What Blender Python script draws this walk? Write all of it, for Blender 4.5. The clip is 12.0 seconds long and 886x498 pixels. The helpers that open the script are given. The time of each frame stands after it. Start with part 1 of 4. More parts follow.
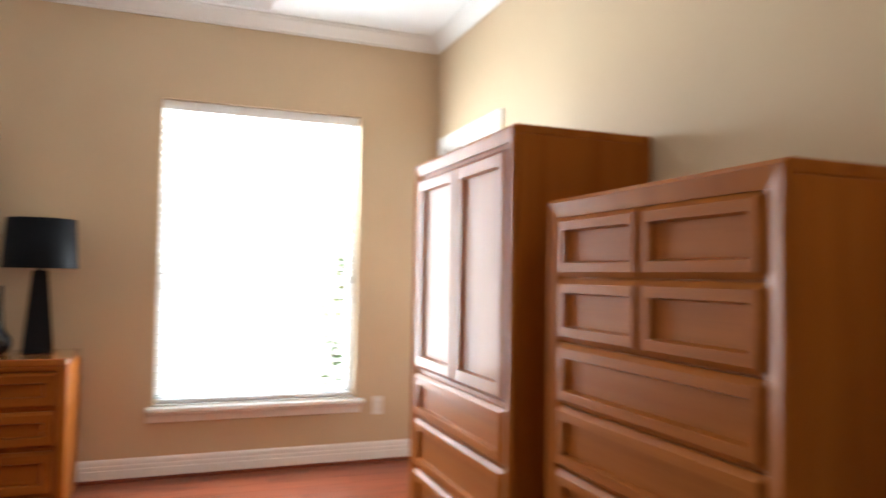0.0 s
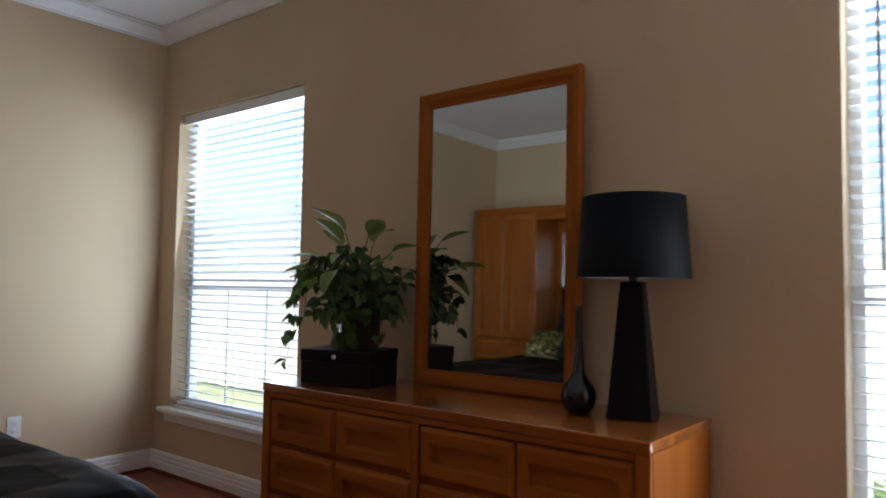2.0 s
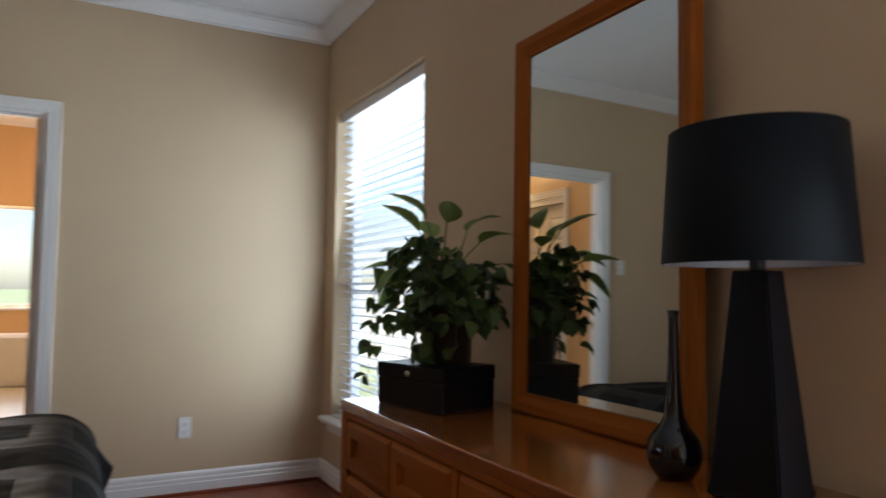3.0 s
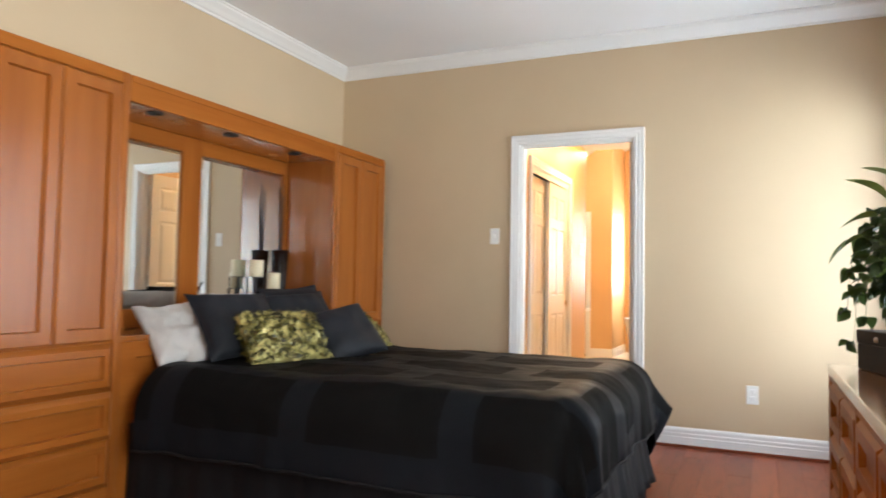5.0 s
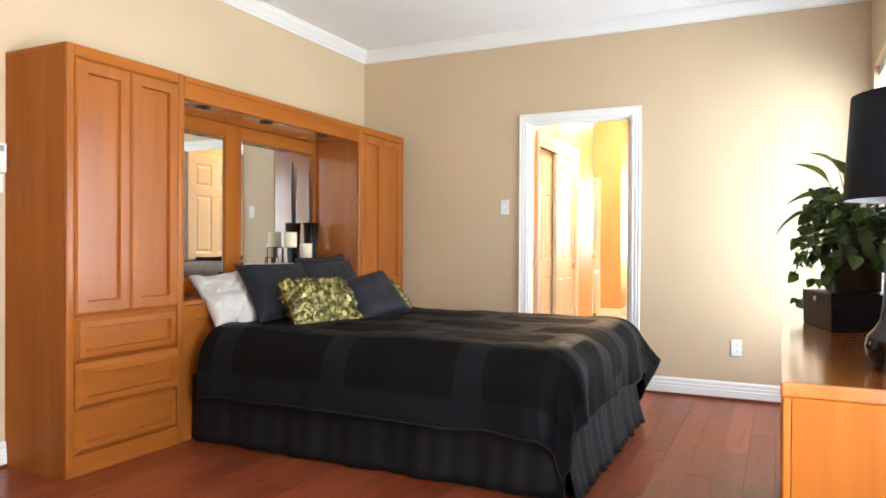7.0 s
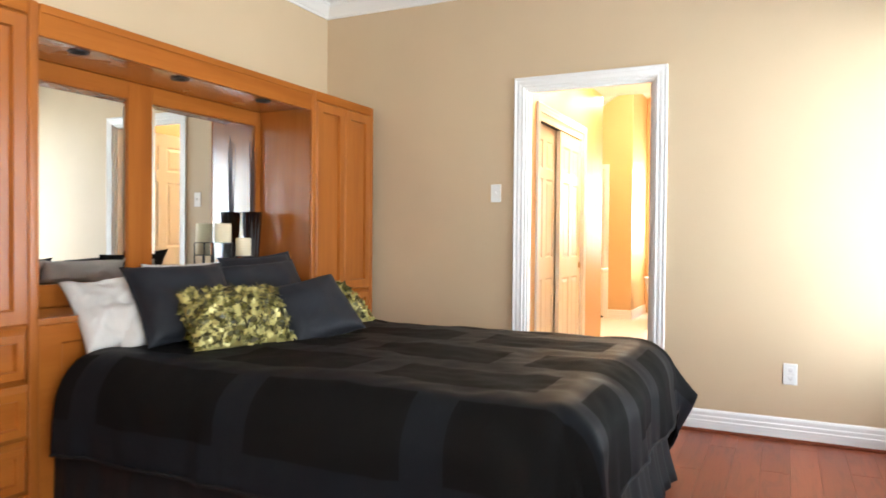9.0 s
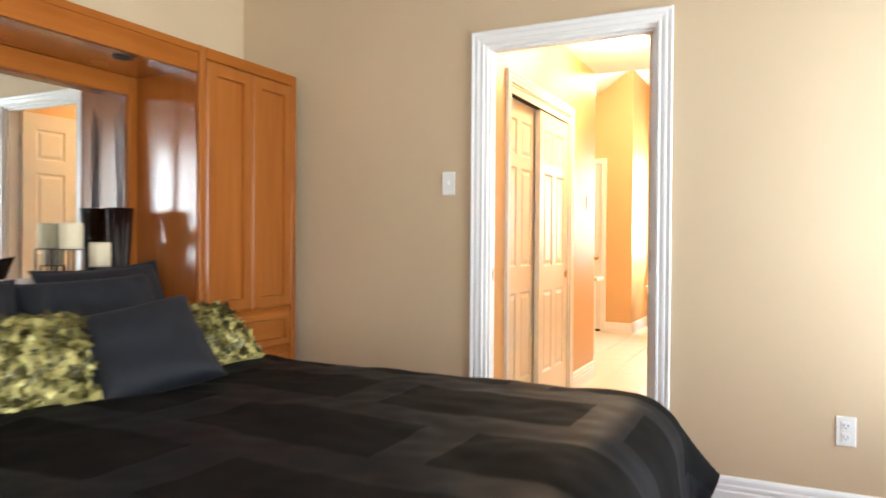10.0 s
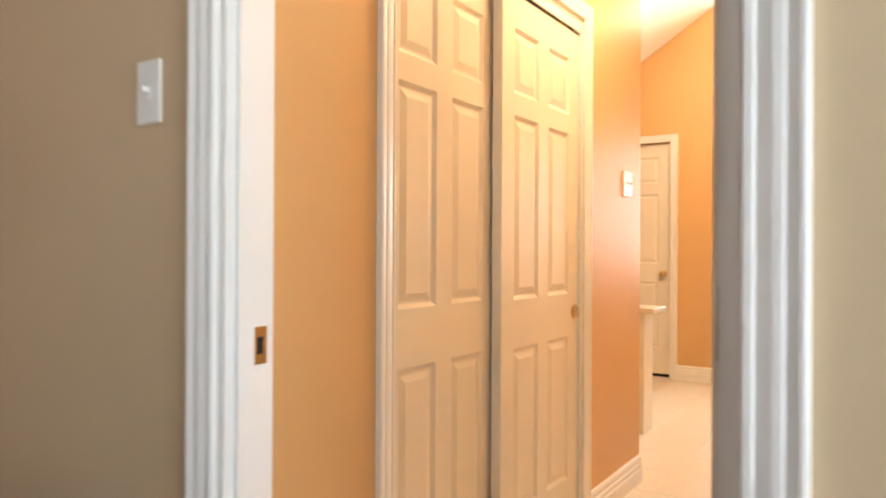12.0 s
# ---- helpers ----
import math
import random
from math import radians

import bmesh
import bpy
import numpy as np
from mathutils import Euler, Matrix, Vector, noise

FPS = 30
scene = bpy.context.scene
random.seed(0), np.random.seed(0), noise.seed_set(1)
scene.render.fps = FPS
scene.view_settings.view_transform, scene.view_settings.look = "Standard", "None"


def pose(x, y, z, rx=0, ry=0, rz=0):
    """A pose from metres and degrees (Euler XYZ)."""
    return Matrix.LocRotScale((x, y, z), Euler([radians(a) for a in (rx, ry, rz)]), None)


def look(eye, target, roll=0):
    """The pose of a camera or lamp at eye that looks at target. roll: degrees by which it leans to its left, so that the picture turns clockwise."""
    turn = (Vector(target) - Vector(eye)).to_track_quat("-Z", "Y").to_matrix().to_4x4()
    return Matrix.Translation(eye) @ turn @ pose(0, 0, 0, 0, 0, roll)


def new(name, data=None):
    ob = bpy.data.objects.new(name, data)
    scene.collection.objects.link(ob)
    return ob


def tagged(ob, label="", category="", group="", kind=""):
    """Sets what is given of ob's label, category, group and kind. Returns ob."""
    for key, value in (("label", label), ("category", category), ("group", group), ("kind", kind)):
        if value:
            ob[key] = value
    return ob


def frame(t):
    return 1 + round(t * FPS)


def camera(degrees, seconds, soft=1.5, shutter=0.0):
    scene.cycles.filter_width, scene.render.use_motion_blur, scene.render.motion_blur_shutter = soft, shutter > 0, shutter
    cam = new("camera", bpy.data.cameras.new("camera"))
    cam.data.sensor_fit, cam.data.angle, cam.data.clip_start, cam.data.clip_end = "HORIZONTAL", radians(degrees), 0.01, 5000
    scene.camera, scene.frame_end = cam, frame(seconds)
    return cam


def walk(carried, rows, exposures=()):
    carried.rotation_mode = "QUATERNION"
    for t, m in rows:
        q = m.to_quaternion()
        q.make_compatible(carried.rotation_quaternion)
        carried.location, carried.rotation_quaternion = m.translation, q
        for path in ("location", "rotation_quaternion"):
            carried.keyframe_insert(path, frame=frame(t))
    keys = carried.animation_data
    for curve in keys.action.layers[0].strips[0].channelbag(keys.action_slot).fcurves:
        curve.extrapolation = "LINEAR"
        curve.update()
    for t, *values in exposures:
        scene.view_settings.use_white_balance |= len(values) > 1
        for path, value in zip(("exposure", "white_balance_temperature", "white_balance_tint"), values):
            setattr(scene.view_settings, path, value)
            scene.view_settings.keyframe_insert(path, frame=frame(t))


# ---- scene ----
cam = camera(64.8, 12.0, 1.7, .5)
PATH = [
    (0, (0.406, 0.14, 1.188), (1.113, 2.009, 1.264), 1.0),
    (0.5, (0.532, 0.616, 1.162), (0.652, 2.61, 1.248), 1.1),
    (1, (0.563, 1.115, 1.149), (0.1, 3.058, 1.245), 1.3),
    (1.5, (0.586, 1.636, 1.139), (-0.36, 3.395, 1.247), 1.4),
    (2, (0.653, 2.186, 1.151), (-0.6, 3.741, 1.261), 0.9),
    (2.5, (0.629, 2.711, 1.154), (-0.877, 4.021, 1.269), 0.6),
    (4.5, (1.012, 3.73, 1.003), (-0.906, 3.176, 1.122), 1.2),
    (5, (1.305, 3.75, 1.032), (-0.513, 2.923, 1.129), 1.0),
    (5.5, (1.522, 3.829, 1.049), (-0.258, 2.92, 1.116), 0.7),
    (6, (1.65, 3.911, 1.065), (-0.124, 2.989, 1.101), 0.4),
    (6.5, (1.73, 3.968, 1.072), (-0.054, 3.064, 1.081), 0.3),
    (7, (1.762, 3.979, 1.074), (-0.038, 3.107, 1.062), 0.3),
    (9, (0.718, 3.665, 1.093), (-1.078, 2.786, 1.059), 0.5),
    (9.5, (0.208, 3.579, 1.104), (-1.583, 2.69, 1.077), 0.4),
    (10, (-0.381, 3.5, 1.095), (-2.172, 2.61, 1.072), 0.4),
    (10.5, (-1.002, 3.435, 1.09), (-2.786, 2.532, 1.081), 0.4),
    (11, (-1.625, 3.382, 1.091), (-3.4, 2.462, 1.084), 0.4),
    (11.5, (-2.21, 3.285, 1.098), (-3.947, 2.293, 1.1), 0.3),
    (12, (-2.741, 3.117, 1.097), (-4.411, 2.017, 1.101), 0.3),
]
# seconds, stops, kelvin, tint: the picture starts bright, turns darker and cooler against the windows, then opens up again
EXPOSURE = [(0, 2.0, 6450, 10), (.1, 1.9, 6400, 10), (.2, 1.65, 6300, 10), (.3, 1.25, 6200, 10), (.5, .85, 6050, 10), (1, .82, 6000, 10), (1.5, .8, 6000, 10), (2, .75, 6000, 10), (2.5, .65, 6000, 10), (2.8, .7, 6050, 10),
            (4.2, 1.3, 6400, 10), (4.5, 1.5, 6450, 10), (5, 1.95, 6450, 10), (6, 2.28, 6400, 10), (7, 2.46, 6400, 10), (8.8, 2.42, 6450, 10), (10, 2.25, 6550, 10), (11, 1.95, 6600, 10), (11.5, 1.87, 6650, 10), (12, 1.68, 6700, 10)]
walk(cam, [(t, look(eye, target, roll)) for t, eye, target, roll in PATH], EXPOSURE)

# world, sun, window lamps
world = bpy.data.worlds.new("world")
scene.world = world
world.use_nodes = True
_sky = world.node_tree.nodes.new("ShaderNodeTexSky")
_sky.sky_type, _sky.sun_disc, _sky.sun_elevation, _sky.sun_rotation = "NISHITA", False, radians(52), radians(165)
world.node_tree.links.new(_sky.outputs[0], world.node_tree.nodes["Background"].inputs[0])
world.node_tree.nodes["Background"].inputs[1].default_value = 0.15


def lamp(name, kind, m, energy, color, **kw):
    data = bpy.data.lights.new(name, kind)
    data.energy, data.color = energy, color
    for k, v in kw.items():
        if k == "size": data.size = v
        if k == "size_y": data.size_y = v
        if k == "angle": data.angle = v
        if k == "radius": data.shadow_soft_size = v
    if kind == "AREA": data.shape = "RECTANGLE"
    ob = new(name, data)
    ob.matrix_world = m
    return ob


lamp("sun", "SUN", look((0, 0, 20), (0.25, 0.6, 19.05)), 5.0, (1, .95, .88), angle=radians(.5))
# daylight in the two bedroom windows (upper sashes) and in the bathroom window
WIN_W = 23
lamp("daylight", "AREA", look((.88, 4.506, 1.31), (.88, 3.8, 1.37)), WIN_W * .90, (.86, .95, 1), size=1.14, size_y=1.72)
lamp("daylight", "AREA", look((-2.73, 4.506, 1.31), (-2.73, 3.8, 1.42)), WIN_W * .45, (.755, .875, 1), size=1.14, size_y=1.72)
# skylight that strikes the blinds from outside
lamp("skylight", "AREA", look((.88, 4.72, 1.31), (.88, 4.0, 1.31)), WIN_W * .85, (.86, .95, 1), size=1.14, size_y=1.74)
lamp("skylight", "AREA", look((-2.73, 4.72, 1.31), (-2.73, 4.0, 1.31)), WIN_W * .40, (.755, .875, 1), size=1.12, size_y=1.74)
lamp("daylight", "AREA", look((-9.98, 2.68, 1.6), (-9, 2.68, 1.55)), 26, (.92, .97, 1), size=1.35, size_y=1.25)
# warm ceiling light of the dressing hall
lamp("hall_bulb", "POINT", pose(-5.08, 2.5, 2.36), 8.5, (1, .67, .33), radius=.06)
# warm fill added to brighten the bathroom; it has no fixture
lamp("bath_fill", "POINT", pose(-7.5, 2.2, 2.75), 20, (1, .78, .52), radius=.06)


# ---------- materials ----------
def material(name):
    m = bpy.data.materials.new(name)
    m.use_nodes = True
    nt = m.node_tree
    return m, nt, nt.nodes["Principled BSDF"]


def add(nt, kind, **sockets):
    n = nt.nodes.new(kind)
    for k, v in sockets.items():
        n.inputs[k.replace("_", " ")].default_value = v
    return n


def mapped(nt, scale, rand=0.0, uv=False):
    tc = nt.nodes.new("ShaderNodeTexCoord")
    mp = add(nt, "ShaderNodeMapping")
    mp.inputs["Scale"].default_value = scale
    nt.links.new(tc.outputs["UV" if uv else "Object"], mp.inputs["Vector"])
    if rand:
        oi = nt.nodes.new("ShaderNodeObjectInfo")
        mul = nt.nodes.new("ShaderNodeVectorMath")
        mul.operation = "SCALE"
        cmb = nt.nodes.new("ShaderNodeCombineXYZ")
        for i in range(3):
            nt.links.new(oi.outputs["Random"], cmb.inputs[i])
        nt.links.new(cmb.outputs[0], mul.inputs[0])
        mul.inputs["Scale"].default_value = rand
        nt.links.new(mul.outputs[0], mp.inputs["Location"])
    return mp.outputs["Vector"]


def ramp(nt, fac, stops):
    r = nt.nodes.new("ShaderNodeValToRGB")
    el = r.color_ramp.elements
    while len(el) < len(stops): el.new(.5)
    for e, (p, c) in zip(el, stops):
        e.position, e.color = p, (*c, 1)
    nt.links.new(fac, r.inputs[0])
    return r.outputs[0]


def bumped(nt, b, height, strength, distance=.002):
    n = add(nt, "ShaderNodeBump", Strength=strength, Distance=distance)
    nt.links.new(height, n.inputs["Height"])
    nt.links.new(n.outputs[0], b.inputs["Normal"])


def tinted(nt, a, bcol, fac, mode="MIX"):
    n = nt.nodes.new("ShaderNodeMix")
    n.data_type, n.blend_type = "RGBA", mode
    if isinstance(fac, float): n.inputs[0].default_value = fac
    else: nt.links.new(fac, n.inputs[0])
    for sock, v in ((n.inputs[6], a), (n.inputs[7], bcol)):
        if isinstance(v, tuple): sock.default_value = (*v, 1)
        else: nt.links.new(v, sock)
    return n.outputs[2]


def wood(name, along, dark, light, rough=.31, coat=.0, spec=.07):
    m, nt, b = material(name)
    sc = [9, 9, 9]; sc[along] = .7
    fine = [130, 130, 130]; fine[along] = 4
    n1 = add(nt, "ShaderNodeTexNoise", Scale=1.6, Detail=5, Roughness=.55, Distortion=.2)
    nt.links.new(mapped(nt, sc, 31), n1.inputs["Vector"])
    n2 = add(nt, "ShaderNodeTexNoise", Scale=1, Detail=2)
    nt.links.new(mapped(nt, fine, 17), n2.inputs["Vector"])
    n3 = add(nt, "ShaderNodeTexNoise", Scale=2.2, Detail=2)
    broad = [1.8, 1.8, 1.8]; broad[along] = .3
    nt.links.new(mapped(nt, broad, 5), n3.inputs["Vector"])
    col = ramp(nt, n1.outputs[0], [(.3, dark), (.5, tuple((d + l) / 2 for d, l in zip(dark, light))), (.72, light)])
    col = tinted(nt, col, tuple(.62 * d for d in dark), ramp(nt, n2.outputs[0], [(.56, (0, 0, 0)), (.80, (.22, .22, .22))]))
    col = tinted(nt, col, tuple(.7 * d for d in dark), ramp(nt, n3.outputs[0], [(.45, (0, 0, 0)), (.8, (.30, .30, .30))]))
    nt.links.new(col, b.inputs["Base Color"])
    b.inputs["Coat Weight"].default_value, b.inputs["Coat Roughness"].default_value = coat, .17 if coat > .5 else .24
    rr = add(nt, "ShaderNodeMapRange", To_Min=rough - .03, To_Max=rough + .07)
    nt.links.new(n3.outputs[0], rr.inputs[0]); nt.links.new(rr.outputs[0], b.inputs["Roughness"])
    b.inputs["Specular IOR Level"].default_value = spec
    bumped(nt, b, n2.outputs[0], .12, .001)
    return m


def paint(name, color, rough=.55, var=.06, bump=.12, scale=60, spec=.4):
    m, nt, b = material(name)
    n1 = add(nt, "ShaderNodeTexNoise", Scale=1.3, Detail=4)
    nt.links.new(mapped(nt, (1, 1, 1)), n1.inputs["Vector"])
    n2 = add(nt, "ShaderNodeTexNoise", Scale=scale, Detail=3)
    nt.links.new(mapped(nt, (1, 1, 1)), n2.inputs["Vector"])
    lo, hi = tuple(c * (1 - var) for c in color), tuple(min(.9, c * (1 + var)) for c in color)
    nt.links.new(ramp(nt, n1.outputs[0], [(.3, lo), (.7, hi)]), b.inputs["Base Color"])
    b.inputs["Roughness"].default_value = rough
    b.inputs["Specular IOR Level"].default_value = spec
    if bump: bumped(nt, b, n2.outputs[0], bump, .002)
    return m


OAK_D, OAK_L = (.285, .080, .012), (.375, .117, .019)
M_OAKV = wood("oak_upright", 2, OAK_D, OAK_L, .36, .03, .06)
M_OAKH = wood("oak_level", 0, OAK_D, OAK_L, .36, .03, .06)
M_OAKSATV = wood("oak_satin_upright", 2, OAK_D, OAK_L, .30, .40, .1)
M_OAKSATH = wood("oak_satin_level", 0, OAK_D, OAK_L, .30, .40, .1)
M_TOP = wood("oak_top", 0, OAK_D, OAK_L, .16, 1.0, .5)
M_OAKGLOSS = wood("oak_varnished", 2, OAK_D, OAK_L, .24, 1.0, .4)
M_WALL = paint("tan_paint", (.580, .441, .285), .55, .04, .2, 90)
# hall and bathroom walls: the orange of the tungsten light is mixed into the colour
M_WARMWALL = paint("lamp_warmed_paint", (.66, .41, .185), .45, .04, .15, 90)
M_CEIL = paint("ceiling_white", (.85, .85, .84), .8, .02, .35, 45, .2)
M_TRIM = paint("trim_white", (.80, .79, .76), .32, .02, 0, 60, .5)
M_DOOR = paint("door_white", (.78, .74, .66), .35, .02, .05, 60, .5)
M_PLASTIC = paint("white_plastic", (.78, .77, .73), .35, .02, 0)
M_OAKDARK = paint("dark_red_underlay", (.08, .02, .01), .7, .1, 0)
# near-black: painted shade of holes and gaps, also the track and lens colour
M_DARKGAP = paint("dark_gap", (.02, .015, .012), .8, .1, 0)
M_BLACK = paint("black_lacquer", (.006, .006, .009), .10, .1, 0, 60, .5)
M_VASE = paint("black_glass", (.004, .004, .005), .03, .1, 0, 60, 1.0)
M_LAMPBLACK = paint("black_resin", (.004, .004, .006), .5, .1, 0, 60, .15)
M_BOX = paint("black_leatherette", (.006, .006, .007), .5, .15, .25, 120, .2)
M_GREYPLASTIC = paint("grey_plastic", (.3, .32, .32), .4, .05, 0)
M_WAND = paint("smoke_plastic", (.03, .033, .036), .3, .05, 0)
M_IRON = paint("black_iron", (.015, .014, .013), .45, .1, .1)
M_WAX = paint("cream_wax", (.72, .62, .42), .5, .05, .05)
M_BLIND = paint("blind_white", (.80, .81, .82), .4, .02, 0)
M_VINYL = paint("vinyl_white", (.8, .8, .8), .35, .02, 0)
M_TUB = paint("white_enamel", (.82, .80, .76), .12, .01, 0)
M_POTDARK = paint("dark_brown_ceramic", (.030, .022, .014), .3, .2, .1)
M_STICK = paint("dark_twig", (.035, .02, .012), .6, .2, .2)
M_STEM = paint("green_stem", (.06, .10, .03), .5, .2, 0)


def metal(name, color, rough=.25):
    m, nt, b = material(name)
    b.inputs["Base Color"].default_value = (*color, 1)
    b.inputs["Metallic"].default_value = 1
    b.inputs["Roughness"].default_value = rough
    return m


M_MIRROR = metal("mirror_silver", (.80, .82, .80), .01)
M_OLDMIRROR = metal("dim_mirror_silver", (.60, .62, .60), .012)
M_BRASS = metal("aged_brass", (.55, .38, .17), .3)
M_NICKEL = metal("satin_nickel", (.62, .58, .52), .3)
M_CHROME = metal("chrome", (.7, .7, .7), .12)


def glassy(name, tint=(1, 1, 1)):
    m, nt, b = material(name)
    tr = nt.nodes.new("ShaderNodeBsdfTransparent")
    tr.inputs[0].default_value = (*tint, 1)
    gl = add(nt, "ShaderNodeBsdfGlossy", Roughness=.02)
    lw = add(nt, "ShaderNodeLayerWeight", Blend=.5)
    pw = nt.nodes.new("ShaderNodeMath"); pw.operation = "POWER"; pw.inputs[1].default_value = 5
    nt.links.new(lw.outputs["Facing"], pw.inputs[0])
    fr = nt.nodes.new("ShaderNodeMath"); fr.operation = "MULTIPLY_ADD"; fr.inputs[1].default_value = .8; fr.inputs[2].default_value = .03
    nt.links.new(pw.outputs[0], fr.inputs[0])
    mx = nt.nodes.new("ShaderNodeMixShader")
    nt.links.new(fr.outputs[0], mx.inputs[0]); nt.links.new(tr.outputs[0], mx.inputs[1]); nt.links.new(gl.outputs[0], mx.inputs[2])
    nt.links.new(mx.outputs[0], nt.nodes["Material Output"].inputs[0])
    return m


M_GLASS = glassy("window_glass")


def glow(name, color, strength):
    m, nt, b = material(name)
    b.inputs["Base Color"].default_value = (*color, 1)
    b.inputs["Emission Color"].default_value = (*color, 1)
    b.inputs["Emission Strength"].default_value = strength
    return m


M_LIT = glow("lit_glass", (1, .82, .55), 9)


def laminate():
    m, nt, b = material("cherry_laminate")
    oi = nt.nodes.new("ShaderNodeObjectInfo")
    n1 = add(nt, "ShaderNodeTexNoise", Scale=2.2, Detail=6, Roughness=.6, Distortion=1.2)
    nt.links.new(mapped(nt, (1.1, 7, 1), 40), n1.inputs["Vector"])
    n2 = add(nt, "ShaderNodeTexNoise", Scale=1, Detail=3)
    nt.links.new(mapped(nt, (5, 160, 1), 20), n2.inputs["Vector"])
    base = ramp(nt, oi.outputs["Random"], [(0, (.19, .038, .013)), (.5, (.245, .052, .019)), (1, (.295, .070, .027))])
    col = tinted(nt, base, (.09, .021, .012), ramp(nt, n1.outputs[0], [(.48, (0, 0, 0)), (.72, (.75, .75, .75))]))
    col = tinted(nt, col, (.07, .018, .01), ramp(nt, n2.outputs[0], [(.55, (0, 0, 0)), (.8, (.4, .4, .4))]))
    nt.links.new(col, b.inputs["Base Color"])
    b.inputs["Roughness"].default_value = .33
    bumped(nt, b, n2.outputs[0], .08, .001)
    return m


M_LAM = laminate()


def bedding():
    m, nt, b = material("black_jacquard")
    br = nt.nodes.new("ShaderNodeTexBrick")
    br.offset, br.squash = .464, 1
    br.inputs["Scale"].default_value = 1
    br.inputs["Mortar Size"].default_value = .068
    br.inputs["Mortar Smooth"].default_value = .04
    br.inputs["Brick Width"].default_value = .69
    br.inputs["Row Height"].default_value = .41
    br.inputs["Color1"].default_value = br.inputs["Color2"].default_value = (0, 0, 0, 1)
    br.inputs["Mortar"].default_value = (1, 1, 1, 1)
    uvv = mapped(nt, (1, 1, 1), 0, True)
    nt.links.new(uvv, br.inputs["Vector"])
    n = add(nt, "ShaderNodeTexNoise", Scale=500, Detail=2)
    nt.links.new(uvv, n.inputs["Vector"])
    nt.links.new(tinted(nt, (.0056, .0051, .0049), (.0086, .0094, .0115), br.outputs["Color"]), b.inputs["Base Color"])
    rr = add(nt, "ShaderNodeMapRange", To_Min=.78, To_Max=.55)
    nt.links.new(br.outputs["Color"], rr.inputs[0]); nt.links.new(rr.outputs[0], b.inputs["Roughness"])
    b.inputs["Specular IOR Level"].default_value = .06
    bumped(nt, b, n.outputs[0], .25, .001)
    return m


def fabric(name, color, rough=.8, sheen=.2, wrinkle=.35, scale=7, spec=.25):
    m, nt, b = material(name)
    n1 = add(nt, "ShaderNodeTexNoise", Scale=scale, Detail=4, Distortion=.8)
    nt.links.new(mapped(nt, (1, 1, 1), 3), n1.inputs["Vector"])
    n2 = add(nt, "ShaderNodeTexNoise", Scale=400, Detail=2)
    nt.links.new(mapped(nt, (1, 1, 1)), n2.inputs["Vector"])
    nt.links.new(ramp(nt, n1.outputs[0], [(.3, tuple(.88 * c for c in color)), (.7, color)]), b.inputs["Base Color"])
    b.inputs["Roughness"].default_value = rough
    b.inputs["Sheen Weight"].default_value = sheen
    b.inputs["Specular IOR Level"].default_value = spec
    mx = nt.nodes.new("ShaderNodeMath"); mx.operation = "MULTIPLY_ADD"; mx.inputs[1].default_value = .05
    nt.links.new(n2.outputs[0], mx.inputs[0]); nt.links.new(n1.outputs[0], mx.inputs[2])
    bumped(nt, b, mx.outputs[0], wrinkle, .02)
    return m


M_QUILT = bedding()
M_SKIRT = fabric("black_cotton", (.0064, .0064, .0074), .7, .0, .1)
M_SHAM = fabric("charcoal_cotton", (.0115, .0125, .0165), .6, .02, .12)
M_WHITE = fabric("white_cotton", (.62, .595, .56), .8, .05, .6, 9)
M_SHADE = fabric("black_silk", (.004, .005, .007), .6, .0, .02, 7, .12)
M_SHADEIN = paint("shade_lining", (.55, .58, .62), .7, .02, 0)


def shiny_leafy():
    m, nt, b = material("olive_sequin")
    g = nt.nodes.new("ShaderNodeNewGeometry")
    # tone differs petal by petal; the pale yellow end paints in highlights
    nt.links.new(ramp(nt, g.outputs["Random Per Island"], [(0, (.022, .018, .003)), (.55, (.115, .098, .016)), (1, (.60, .52, .19))]), b.inputs["Base Color"])
    b.inputs["Roughness"].default_value = .34
    b.inputs["Metallic"].default_value = .25
    return m


M_SEQUIN = shiny_leafy()


def foliage(name, dark, light, vein=False):
    m, nt, b = material(name)
    oi = nt.nodes.new("ShaderNodeObjectInfo")
    col = ramp(nt, oi.outputs["Random"], [(0, dark), (1, light)])
    if vein:
        w = nt.nodes.new("ShaderNodeTexWave")
        w.bands_direction = "Y"
        w.inputs["Scale"].default_value = 26; w.inputs["Distortion"].default_value = 3
        nt.links.new(mapped(nt, (1, 1, 1)), w.inputs["Vector"])
        col = tinted(nt, col, (.22, .30, .09), ramp(nt, w.outputs[0], [(.6, (0, 0, 0)), (.85, (.5, .5, .5))]))
    nt.links.new(col, b.inputs["Base Color"])
    b.inputs["Roughness"].default_value = .4
    b.inputs["Subsurface Weight"].default_value = 0
    tl = nt.nodes.new("ShaderNodeBsdfTranslucent")
    nt.links.new(col, tl.inputs[0])
    mx = nt.nodes.new("ShaderNodeMixShader"); mx.inputs[0].default_value = .3
    nt.links.new(b.outputs[0], mx.inputs[1]); nt.links.new(tl.outputs[0], mx.inputs[2])
    nt.links.new(mx.outputs[0], nt.nodes["Material Output"].inputs[0])
    return m


M_LEAF = foliage("broad_leaf", (.12, .20, .035), (.28, .38, .09), True)
M_IVY = foliage("ivy_leaf", (.03, .06, .014), (.10, .17, .04))
M_SHRUB = foliage("shrub_leaf", (.12, .22, .05), (.26, .38, .12))
M_GRASS = paint("lawn", (.30, .34, .18), .9, .3, .5, 30)
M_FENCE = paint("weathered_fence", (.74, .71, .66), .8, .15, .3, 20)
